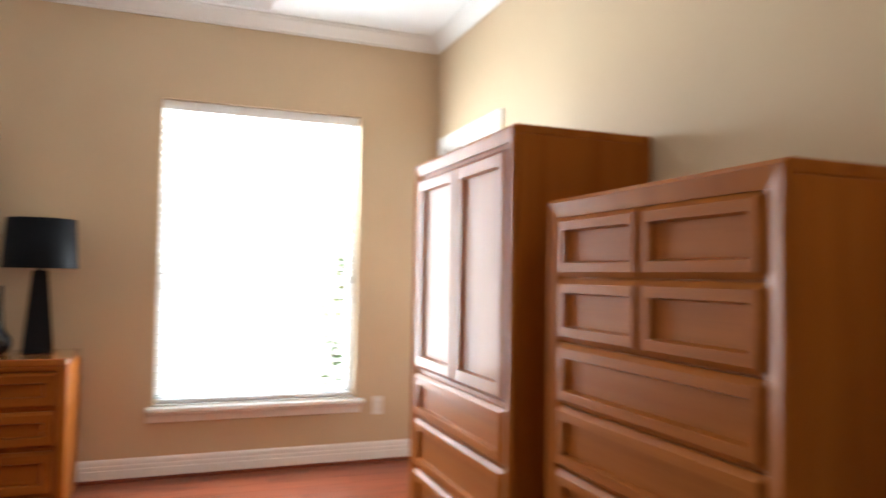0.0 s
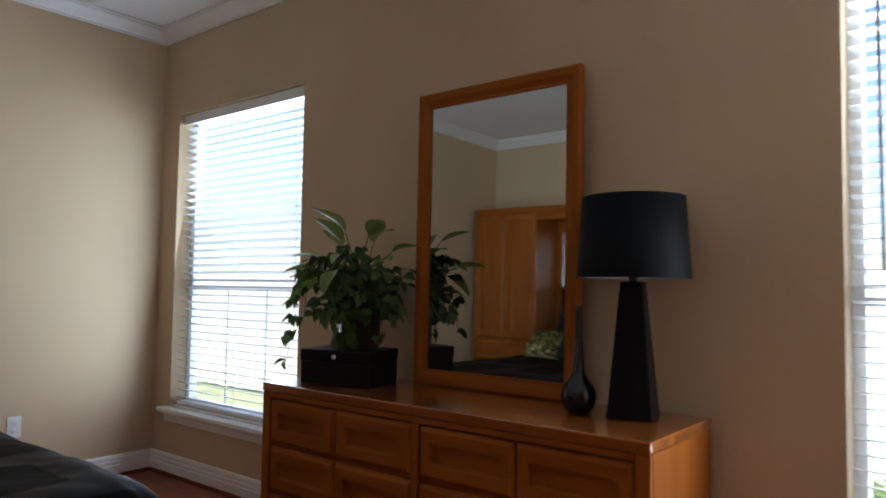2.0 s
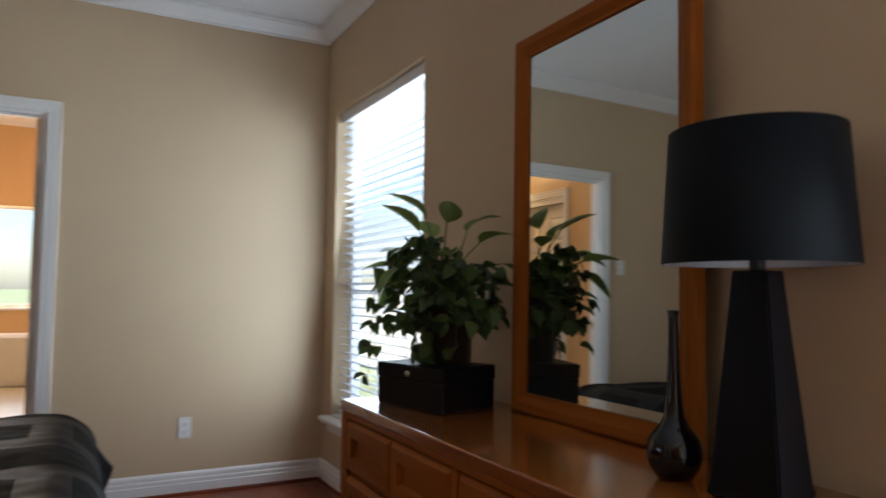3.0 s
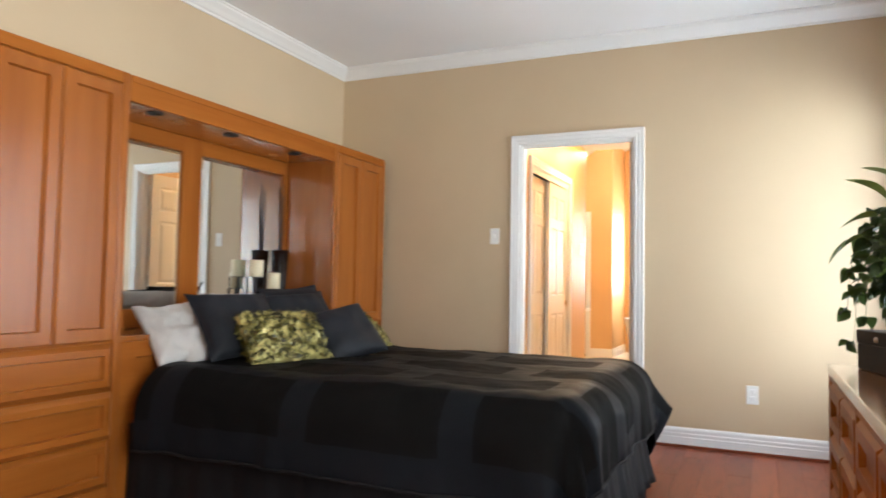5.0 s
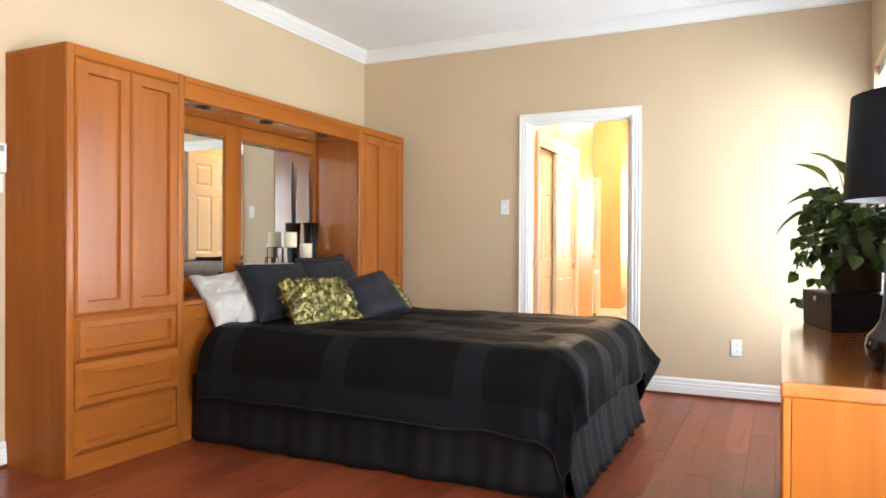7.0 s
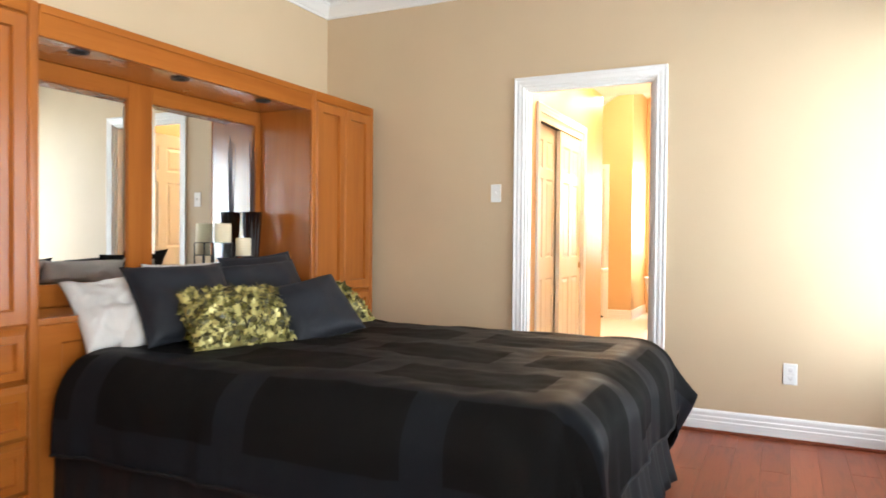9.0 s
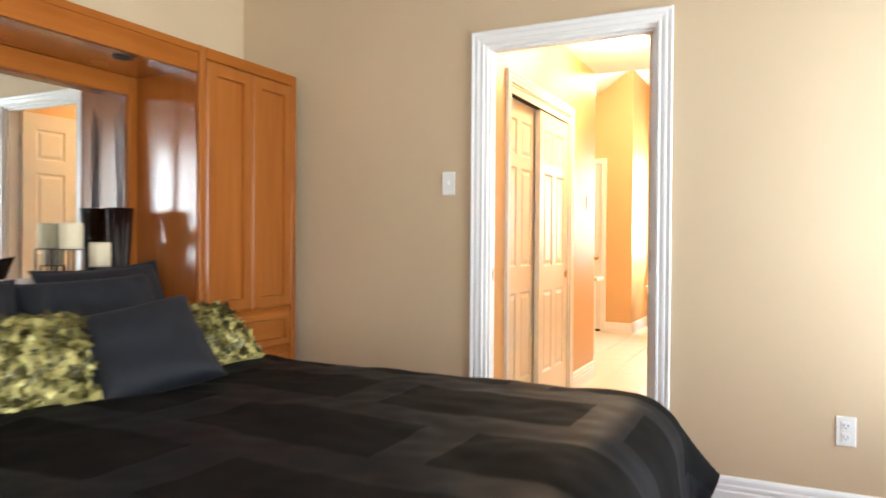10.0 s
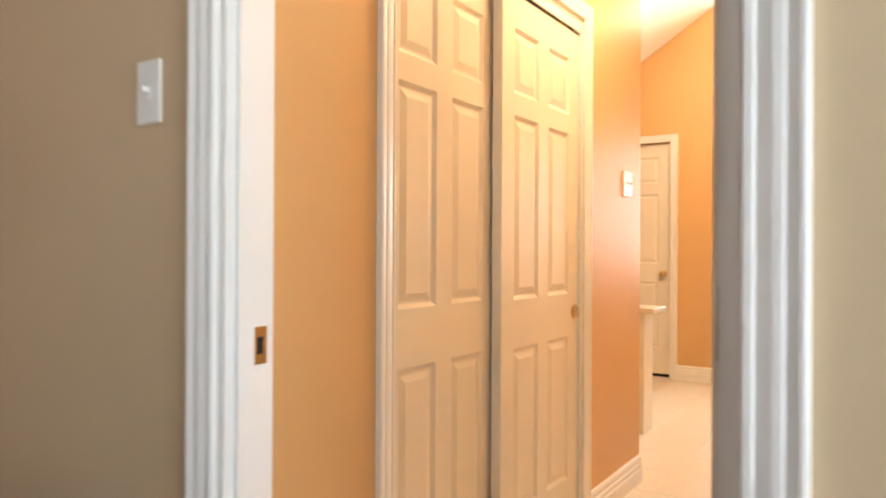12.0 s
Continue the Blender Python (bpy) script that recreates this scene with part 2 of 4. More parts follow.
M_TILE = paint("cream_tile", (.70, .63, .53), .35, .04, .05, 30)


# ---------- mesh helpers ----------
def bm_box(x0, x1, y0, y1, z0, z1, bevel=0.0, bm=None, segs=2):
    b = bmesh.new()
    bmesh.ops.create_cube(b, size=1)
    for v in b.verts:
        v.co = (x0 + (v.co.x + .5) * (x1 - x0), y0 + (v.co.y + .5) * (y1 - y0), z0 + (v.co.z + .5) * (z1 - z0))
    if bevel: bmesh.ops.bevel(b, geom=b.edges[:], offset=bevel, segments=segs, affect="EDGES", profile=.5)
    if bm is None: return b
    merge(bm, b)
    return bm


def merge(bm, other):
    me = bpy.data.meshes.new("tmp")
    other.to_mesh(me); other.free()
    bm.from_mesh(me)
    bpy.data.meshes.remove(me)


def lathe(profile, n=32, cx=0, cy=0, cap=True):
    bm = bmesh.new()
    rings = []
    for r, z in profile:
        rings.append([bm.verts.new((cx + r * math.cos(2 * math.pi * i / n), cy + r * math.sin(2 * math.pi * i / n), z)) for i in range(n)])
    for a, b in zip(rings, rings[1:]):
        for i in range(n):
            bm.faces.new((a[i], a[(i + 1) % n], b[(i + 1) % n], b[i]))
    if cap:
        bm.faces.new(rings[0][::-1]); bm.faces.new(rings[-1])
    return bm


def tube(points, radius, n=6, taper=1.0):
    bm = bmesh.new()
    rings = []
    for k, p in enumerate(points):
        p = Vector(p)
        d = (Vector(points[min(k + 1, len(points) - 1)]) - Vector(points[max(k - 1, 0)])).normalized()
        a = d.cross(Vector((.31, .52, .79))).normalized(); c = d.cross(a)
        r = radius * (1 + (taper - 1) * k / max(1, len(points) - 1))
        rings.append([bm.verts.new(p + r * (math.cos(2 * math.pi * i / n) * a + math.sin(2 * math.pi * i / n) * c)) for i in range(n)])
    for a, b in zip(rings, rings[1:]):
        for i in range(n):
            bm.faces.new((a[i], a[(i + 1) % n], b[(i + 1) % n], b[i]))
    bm.faces.new(rings[0][::-1]); bm.faces.new(rings[-1])
    return bm


def sweep(profile, length, bm=None):
    """Profile points (depth from the wall, z) drawn along local x from 0 to length; wall face at y=0, room towards -y."""
    b = bm or bmesh.new()
    ends = [[b.verts.new((x, -d, z)) for d, z in profile] for x in (0, length)]
    n = len(profile)
    for i in range(n):
        b.faces.new((ends[0][i], ends[0][(i + 1) % n], ends[1][(i + 1) % n], ends[1][i]))
    b.faces.new(ends[0][::-1]); b.faces.new(ends[1])
    return b


def mesh_ob(name, bm, mat, smooth=False):
    me = bpy.data.meshes.new(name)
    bmesh.ops.recalc_face_normals(bm, faces=bm.faces[:])
    bm.to_mesh(me); bm.free()
    me.materials.append(mat)
    if smooth:
        for p in me.polygons: p.use_smooth = True
    return new(name, me)


def part(name, bm, mat, parent, label="", smooth=False, m=None):
    ob = mesh_ob(name, bm, mat, smooth)
    ob.parent = parent
    if m is not None: ob.matrix_local = m
    if label: ob["label"] = label
    return ob


def shared(name, mesh, parent, m):
    ob = new(name, mesh)
    ob.parent = parent
    ob.matrix_local = m
    return ob


def thing(name, m, label, category, group="", kind=""):
    e = new(name)
    e.matrix_world = m
    e.empty_display_size = .1
    return tagged(e, label, category, group, kind)


def setting(name, bm, mat, label, category, m=None, smooth=False):
    ob = mesh_ob(name, bm, mat, smooth)
    if m is not None: ob.matrix_world = m
    return tagged(ob, label, category, "", "structure")


def panelled(xs, zs, cells, thick, depth=.012, slope=.010, raised=0.0, chamfer=.004):
    """A slab with its front at y=0 facing -y, cut by xs and zs; the cells given are sunk by depth with sloped sides, and may hold a raised field."""
    bm = bmesh.new()
    X0, X1, Z0, Z1 = xs[0], xs[-1], zs[0], zs[-1]

    def quad(a, b, c, d): bm.faces.new([bm.verts.new(p) for p in (a, b, c, d)])

    def ring(o, i, yo, yi):
        (a, b, c, d), (e, f, g, h) = o, i
        oc = [(a, yo, c), (b, yo, c), (b, yo, d), (a, yo, d)]
        ic = [(e, yi, g), (f, yi, g), (f, yi, h), (e, yi, h)]
        for k in range(4): quad(oc[k], oc[(k + 1) % 4], ic[(k + 1) % 4], ic[k])

    def flat(r, y): quad((r[0], y, r[2]), (r[1], y, r[2]), (r[1], y, r[3]), (r[0], y, r[3]))
    for i in range(len(xs) - 1):
        for j in range(len(zs) - 1):
            r = (xs[i], xs[i + 1], zs[j], zs[j + 1])
            if (i, j) not in cells:
                flat((max(r[0], X0 + chamfer) if i == 0 else r[0], min(r[1], X1 - chamfer) if i == len(xs) - 2 else r[1],
                      max(r[2], Z0 + chamfer) if j == 0 else r[2], min(r[3], Z1 - chamfer) if j == len(zs) - 2 else r[3]), 0)
                continue
            s = slope
            r2 = (r[0] + s, r[1] - s, r[2] + s, r[3] - s)
            ring(r, r2, 0, depth)
            if raised:
                r3 = (r2[0] + .006, r2[1] - .006, r2[2] + .006, r2[3] - .006)
                r4 = (r3[0] + raised, r3[1] - raised, r3[2] + raised, r3[3] - raised)
                ring(r2, r3, depth, depth); ring(r3, r4, depth, depth * .25); flat(r4, depth * .25)
            else:
                flat(r2, depth)
    c = chamfer
    ring((X0, X1, Z0, Z1), (X0 + c, X1 - c, Z0 + c, Z1 - c), c, 0)
    ring((X0, X1, Z0, Z1), (X0, X1, Z0, Z1), thick, c)
    flat((X0, X1, Z0, Z1), thick)
    bmesh.ops.remove_doubles(bm, verts=bm.verts[:], dist=.00005)
    return bm


def front(x0, x1, z0, z1, border=.055, thick=.022, depth=.017, chamfer=.012):
    return panelled([x0, x0 + border, x1 - border, x1], [z0, z0 + border, z1 - border, z1], {(1, 1)}, thick, depth, .005, 0, chamfer)


# ---------- setting of the bedroom ----------
XD, XC, YW, YH, ZC, TH = -3.505, 1.995, 4.492, .645, 2.76, .13
WIN = ((-3.318, -2.138), (.291, 1.472))
WZ0, WZ1 = .408, 2.197
HALLN, TW = 3.16, .108


def wall(name, x0, x1, y0, y1, z0, z1, holes, mat, label, along):
    """Wall box with rectangular holes; along 0: holes are (x0, x1, z0, z1), along 1: (y0, y1, z0, z1)."""
    a0, a1 = (x0, x1) if along == 0 else (y0, y1)
    us = sorted({a0, a1, *[h[0] for h in holes], *[h[1] for h in holes]})
    bm = bmesh.new()

    def put(u0, u1, w0, w1):
        if w1 - w0 < .001: return
        if along == 0: bm_box(u0, u1, y0, y1, w0, w1, 0, bm)
        else: bm_box(x0, x1, u0, u1, w0, w1, 0, bm)
    for u0, u1 in zip(us, us[1:]):
        hs = sorted([h for h in holes if h[0] <= u0 + .0001 and h[1] >= u1 - .0001], key=lambda h: h[2])
        z = z0
        for h in hs:
            put(u0, u1, z, h[2]); z = h[3]
        put(u0, u1, z, z1)
    bmesh.ops.remove_doubles(bm, verts=bm.verts[:], dist=.0001)
    return setting(name, bm, mat, label, "wall")


wall("wall_north", XD - TH, XC + TH, YW, YW + .16, -.05, 2.95, [(a, b, WZ0, WZ1) for a, b in WIN], M_WALL, "tan painted wall with two tall windows", 0)
wall("wall_west", XD - TW, XD, YH - TH, YW, -.05, 2.95, [(2.165, 2.98, -.05, 2.045)], M_WALL, "tan painted wall with an open doorway to the bathroom", 1)
wall("wall_east", XC, XC + TH, YH - TH, YW, -.05, 2.95, [(3.54, 4.35, -.05, 2.02)], M_WALL, "tan painted wall with a white closet door", 1)
wall("wall_south", XD, XC, YH - TH, YH, -.05, 2.95, [(.20, 1.20, -.05, 2.06)], M_WALL, "tan painted wall behind the bed", 0)
# entry passage behind the start
wall("wall_entry_west", -.25, -.12, -1.6, YH - TH, -.05, 2.95, [], M_WALL, "plain tan painted wall of the entry passage", 1)
wall("wall_entry_east", 1.38, 1.51, -1.6, YH - TH, -.05, 2.95, [], M_WALL, "plain tan painted wall of the entry passage", 1)
wall("wall_entry_south", -.25, 1.51, -1.73, -1.6, -.05, 2.95, [], M_WALL, "plain tan painted end wall of the entry passage", 0)
setting("ceiling", bm_box(XD - TH, XC + TH, YH - TH, YW + .16, ZC, ZC + .12), M_CEIL, "white lightly textured ceiling", "ceiling")
setting("ceiling_entry", bm_box(-.25, 1.51, -1.73, YH - TH, ZC, ZC + .12), M_CEIL, "white ceiling of the entry passage", "ceiling")
# unseen roof added to keep sun and sky out of the rooms
setting("roof", bm_box(-6.16, XC + .5, -2.2, YW + .45, 2.97, 3.07), M_FENCE, "plain unseen roof deck added over the house", "roof")
setting("slab", bm_box(-11, XC + TH, -1.8, YW + .16, -.25, -.03), M_OAKDARK, "dark slab beneath the floor boards", "floor")
setting("floor_entry", bm_box(-.25, 1.51, -1.73, YH - TH, -.03, 0), M_LAM, "red-brown laminate of the entry passage", "floor")

CROWN = [(0, 2.668), (.010, 2.668), (.012, 2.682), (.022, 2.690), (.040, 2.712), (.062, 2.735), (.066, 2.748), (.075, 2.750), (.075, 2.760), (0, 2.760)]
BASE = [(0, 0), (.016, 0), (.016, .064), (.012, .069), (.0135, .075), (.0135, .088), (.0095, .093), (.0105, .099), (.0105, .113), (.005, .124), (0, .126)]
SHOE = [(.014, 0), (.028, 0), (.026, .010), (.020, .017), (.014, .019)]


def along_wall(name, profile, m, length, mat, label, cat):
    return setting(name, sweep(profile, length), mat, label, cat, m)


# crown: wall at local y=0, room towards -y
W = XC - XD
along_wall("trim_crown_north", CROWN, pose(XD, YW, 0), W, M_TRIM, "white stepped crown moulding", "moulding")
along_wall("trim_crown_west", CROWN, pose(XD, YH, 0, 0, 0, 90), YW - YH, M_TRIM, "white stepped crown moulding", "moulding")
along_wall("trim_crown_east", CROWN, pose(XC, YW, 0, 0, 0, -90), YW - YH, M_TRIM, "white stepped crown moulding", "moulding")
along_wall("trim_crown_south", CROWN, pose(XC, YH, 0, 0, 0, 180), W, M_TRIM, "white stepped crown moulding", "moulding")


def baseboard(m, length):
    along_wall("baseboard", BASE, m, length, M_TRIM, "white stepped wooden baseboard", "baseboard")
    along_wall("baseboard_shoe", SHOE, m, length, M_OAKD, "dark red quarter-round along the baseboard", "baseboard")


M_OAKD = wood("cherry_shoe", 0, (.14, .032, .014), (.2, .05, .022), .4, .1)
baseboard(pose(XD, YW, 0), W)
baseboard(pose(XD, 3.048, 0, 0, 0, 90), YW - 3.048)
baseboard(pose(XD, YH, 0, 0, 0, 90), 2.095 - YH)
baseboard(pose(XC, 3.465, 0, 0, 0, -90), 3.465 - YH)
baseboard(pose(.136, YH, 0, 0, 0, 180), .136 - XD)
baseboard(pose(XC, YH, 0, 0, 0, 180), XC - 1.264)

CASE = [(0, 0), (.0105, 0), (.0125, .003), (.0125, .011), (.0108, .014), (.0115, .018), (.0145, .030), (.0145, .039), (.0128, .042), (.0142, .047), (.0172, .055), (.0172, .060), (.015, .063), (0, .063)]


def casing(name, m, w, h, label):
    """Door casing round an opening w x h; local x along the wall from the opening's left, front towards -y, z up."""
    e = thing(name, m, label, "door casing", "", "structure")
    b = bmesh.new()
    n = len(CASE)

    def loop(x, z, sx, sz): return [b.verts.new((x + sx * v, -d, z + sz * v)) for d, v in CASE]
    ls = [loop(0, 0, -1, 0), loop(0, h, -1, 1), loop(w, h, 1, 1), loop(w, 0, 1, 0)]
    for k, nm in enumerate(("side", "head", "side")):
        for i in range(n):
            b.faces.new((ls[k][i], ls[k][(i + 1) % n], ls[k + 1][(i + 1) % n], ls[k + 1][i]))
    b.faces.new(ls[0]); b.faces.new(ls[3])
    part("moulding", b, M_TRIM, e)
    return e


def jamb(e, w, h, t):
    b = bmesh.new()
    bm_box(0, .016, .001, t, 0, h, 0, b); bm_box(w - .016, w, .001, t, 0, h, 0, b); bm_box(.016, w - .016, .001, t, h - .016, h, 0, b)
    part("jamb", b, M_TRIM, e)
    s = bmesh.new()
    bm_box(.016, .027, .022, .056, 0, h - .016, 0, s); bm_box(w - .027, w - .016, .022, .056, 0, h - .016, 0, s); bm_box(.027, w - .027, .022, .056, h - .027, h - .016, 0, s)
    part("door_stop", s, M_TRIM, e)


DOOR_ROWS = lambda h: [0, .22, .22 + (h - 2.03) / 2 + .59, .97 + (h - 2.03) / 2, .97 + (h - 2.03) / 2 + .61, 1.68 + (h - 2.03) * .8, h - .115, h]


def six_panel(w, h, t=.035):
    st = .105 if w > .7 else .085
    mid = st * .95
    pw = (w - 2 * st - mid) / 2
    xs = [0, st, st + pw, st + pw + mid, w - st, w]
    zs = DOOR_ROWS(h)
    return panelled(xs, zs, {(i, j) for i in (1, 3) for j in (1, 3, 5)}, t, .009, .012, .022, .002)


# bathroom doorway: opening in the west wall, y 2.165 to 2.98
e = casing("door_frame_bath", pose(XD, 2.165, 0, 0, 0, 90), .815, 2.045, "white moulded casing of the bathroom doorway")
jamb(e, .815, 2.045, TW)
sp = part("strike_plate", bm_box(.0155, .0185, .060, .092, .897, .963, .001), M_BRASS, e, "brass strike plate")
# no real hole: a dark patch with its shade in the colour
part("latch_hole", bm_box(.0180, .0190, .069, .083, .915, .945), M_DARKGAP, sp)
casing("door_frame_bath_rear", pose(XD - TW, 2.98, 0, 0, 0, -90), .815, 2.045, "white moulded casing of the bathroom doorway, hall side")
leaf = thing("door_bath", pose(XD - .110, 2.962, .012, 0, 0, 180), "white six-panel door standing open into the hall", "door", "", "structure")
part("leaf", six_panel(.775, 2.02, .0175), M_DOOR, leaf, m=pose(0, 0, 0, 0, 0, 0))
part("leaf_back", six_panel(.775, 2.02, .0175), M_DOOR, leaf, m=pose(.775, .0355, 0, 0, 0, 180))
for z in (.25, 1.0, 1.8):
    part("hinge", bm_box(-.006, .004, -.004, .03, z - .045, z + .045, .002), M_NICKEL, leaf, "satin nickel hinge")
knobp = [(.028, 0), (.028, .006), (.011, .010), (.011, .03), (.026, .042), (.029, .054), (.022, .066), (.0, .068)]
part("knob", lathe(knobp, 20, cap=False), M_NICKEL, leaf, "satin nickel knob", True, pose(.715, 0, .93, 90, 0, 0))

# closed closet door of the east wall
e = casing("door_frame_closet", pose(XC, 4.35, 0, 0, 0, -90), .81, 2.02, "white moulded casing of the closet door")
jamb(e, .81, 2.02, TH)
d = thing("door_closet", pose(XC + .082, 4.334, .008, 0, 0, -90), "closed white six-panel closet door", "door", "", "structure")
part("leaf", six_panel(.778, 1.99), M_DOOR, d)
part("knob", lathe(knobp, 20, cap=False), M_NICKEL, d, "satin nickel knob", True, pose(.06, 0, .93, 90, 0, 0))
# entry doorway, south wall
e = casing("door_frame_entry", pose(1.20, YH, 0, 0, 0, 180), 1.0, 2.06, "white moulded casing of the bedroom entry")
jamb(e, 1.0, 2.06, TH)


# ---------- windows ----------
def sash_window(name, x0, x1, y, z0, z1, label):
    """Local frame: x along the wall, room towards -y; opening from x0 to x1, frame at depth y."""
    w = thing(name, pose(0, 0, 0), label, "window", "", "structure")
    f = bmesh.new()
    t = .04
    bm_box(x0, x0 + t, y, y + .05, z0, z1, .003, f); bm_box(x1 - t, x1, y, y + .05, z0, z1, .003, f)
    bm_box(x0 + t, x1 - t, y, y + .05, z0, z0 + t, .003, f); bm_box(x0 + t, x1 - t, y, y + .05, z1 - t, z1, .003, f)
    part("window_frame", f, M_VINYL, w)
    zm = z0 + .72
    part("meeting_rail", bm_box(x0 + t, x1 - t, y - .005, y + .045, zm - .014, zm + .014, .004), M_VINYL, w)
    for n, (a, b) in enumerate(((z0 + t, zm - .014), (zm + .014, z1 - t))):
        p = part("pane", bm_box(x0 + t, x1 - t, y + .018, y + .024, a, b), M_GLASS, w)
        p.visible_shadow = False
    for k in (1, 2):
        x = x0 + t + (x1 - x0 - 2 * t) * k / 3
        part("glazing_bar", bm_box(x - .006, x + .006, y + .008, y + .017, z0 + t, zm - .014, .002), M_VINYL, w)
    return w


def window_sill(name, x0, x1, z, label):
    b = bmesh.new()
    bm_box(x0 - .035, x1 + .045, YW - .072, YW - .0005, z - .028, z, .006, b)
    bm_box(x0 + .002, x1 - .002, YW + .0005, YW + .10, z - .001, z + .006, 0, b)
    bm_box(x0 - .035, x1 + .035, YW - .018, YW - .0005, z - .090, z - .029, .004, b)
    bm_box(x0 - .035, x1 + .035, YW - .026, YW - .0005, z - .050, z - .029, .004, b)
    return setting(name, b, M_TRIM, label, "window sill")


SLAT = None


def blind(x0, x1, z0, z1, label, wand):
    global SLAT
    w = x1 - x0 - .012
    th = thing("window_blind", pose((x0 + x1) / 2, YW + .066, 0), label, "blind", "window blinds")
    part("head_rail", bm_box(-w / 2, w / 2, -.028, .028, z1 - .045, z1 - .002, .003), M_BLIND, th)
    part("valance", bm_box(-w / 2 - .003, w / 2 + .003, -.038, -.030, z1 - .060, z1 - .003, .003), M_BLIND, th)
    part("bottom_rail", bm_box(-w / 2, w / 2, -.026, .026, z0 + .010, z0 + .030, .004), M_BLIND, th)
    if SLAT is None:
        b = bmesh.new()
        n = 4
        top, bot = [], []
        for i in range(n + 1):
            y = -.025 + .05 * i / n
            h = .0035 * (1 - (2 * i / n - 1) ** 2)
            top.append([b.verts.new((sx * .5, y, h + .0014)) for sx in (-1, 1)])
            bot.append([b.verts.new((sx * .5, y, h - .0014)) for sx in (-1, 1)])
        for i in range(n):
            b.faces.new((top[i][0], top[i][1], top[i + 1][1], top[i + 1][0]))
            b.faces.new((bot[i][1], bot[i][0], bot[i + 1][0], bot[i + 1][1]))
        b.faces.new((top[0][0], bot[0][0], bot[0][1], top[0][1])); b.faces.new((top[n][1], bot[n][1], bot[n][0], top[n][0]))
        me = bpy.data.meshes.new("slat"); b.to_mesh(me); b.free(); me.materials.append(M_BLIND)
        SLAT = me
    z = z0 + .052
    rng = random.Random(int(x0 * 100))
    while z < z1 - .09:
        o = shared("slat", SLAT, th, pose(rng.uniform(-.001, .001), 0, z, -12 + rng.uniform(-1.5, 1.5), rng.uniform(-.12, .12), 0) @ Matrix.Diagonal((w, 1, 1, 1)))
        z += .0445
    for x in (-w * .38, 0, w * .38):
        part("ladder_cord", tube([(x, -.027, z0 + .02), (x, -.027, z1 - .05)], .0012, 4), M_BLIND, th)
        part("ladder_cord", tube([(x, .027, z0 + .02), (x, .027, z1 - .05)], .0012, 4), M_BLIND, th)
    if wand:
        part("tilt_wand", tube([(-w / 2 + .085, -.046, z1 - .07), (-w / 2 + .09, -.048, 1.22)], .0055, 6), M_WAND, th, "slim grey tilt wand")
    part("pull_cord", tube([(w / 2 - .06, -.044, z1 - .07), (w / 2 - .06, -.044, 1.13)], .0015, 4), M_BLIND, th)
    part("cord_tassel", lathe([(.003, 1.10), (.008, 1.08), (.009, 1.05), (.004, 1.045)], 10, w / 2 - .06, -.044), M_BLIND, th)


for k, (a, b) in enumerate(WIN):
    sash_window("window_%d" % (k + 1), a, b, YW + .10, WZ0, WZ1, "tall white vinyl sash window")
    window_sill("window_sill_%d" % (k + 1), a, b, WZ0, "white wooden window sill with an apron")
    blind(a, b, WZ0, WZ1, "open white slatted blind lowered over the window", k == 1)

# ---------- dressing hall and bathroom ----------
HY, HX = 2.065, -6.055
wall("wall_hall_south", HX, XD - TW, HY - .12, HY, -.05, 2.95, [(-5.335, -4.112, -.05, 2.005)], M_WARMWALL, "painted wall of the dressing hall, warm lamplight in its colour", 0)
wall("wall_hall_north", -9.9, XD - TW, HALLN, HALLN + .12, -.05, 4.6, [], M_WARMWALL, "painted wall of the dressing hall, warm lamplight in its colour", 0)
setting("ceiling_hall", bm_box(HX - .02, XD - TW, 1.2, HALLN, 2.47, 2.60), M_CEIL, "white low ceiling of the dressing hall", "ceiling")
wall("wall_bath_east", HX, HX + .12, -.1, HY - .12, -.05, 2.95, [], M_WARMWALL, "painted bathroom wall, warm lamplight in its colour", 1)
wall("wall_bath_over", HX, HX + .12, -.1, HALLN, 2.60, 4.6, [], M_WARMWALL, "painted wall above the hall opening, warm lamplight in its colour", 1)
wall("wall_bath_south", -9.9, HX, -.22, -.1, -.05, 4.6, [], M_WARMWALL, "painted bathroom wall, warm lamplight in its colour", 0)
BX = -8.85
wall("wall_bath_west", BX - .12, BX, -.1, 1.81, -.05, 4.2, [(.685, 1.440, -.05, 2.045)], M_WARMWALL, "painted bathroom wall with a white door, warm lamplight in its colour", 1)
wall("wall_bath_return", -9.9, BX - .12, 1.69, 1.81, -.05, 4.2, [], M_WARMWALL, "painted return wall beside the tub, warm lamplight in its colour", 0)
wall("wall_bath_window", -10.03, -9.9, 1.69, HALLN, -.05, 4.6, [(1.93, 3.12, .88, 2.19)], M_WARMWALL, "painted wall with a bright window, warm lamplight in its colour", 1)
wall("wall_closet_rear", -5.5, -4.0, 1.2, 1.32, -.05, 2.95, [], M_CEIL, "plain white rear wall of the closet", 0)
# vaulted bathroom ceiling
b = bmesh.new()
pr = [(-.22, 2.88 + .62 * (-.22 - 1.36)), (3.3, 2.88 + .62 * (3.3 - 1.36))]
vs = [[b.verts.new((x, y, z + dz)) for (y, z) in pr for dz in (0, .1)] for x in (-10.03, HX + .12)]
for q in ((0, 1, 3, 2),):
    b.faces.new([vs[0][i] for i in q]); b.faces.new([vs[1][i] for i in q][::-1])
for i, j in ((0, 1), (1, 3), (3, 2), (2, 0)):
    b.faces.new((vs[0][i], vs[0][j], vs[1][j], vs[1][i]))
setting("ceiling_bath", b, M_CEIL, "white sloped bathroom ceiling", "ceiling")
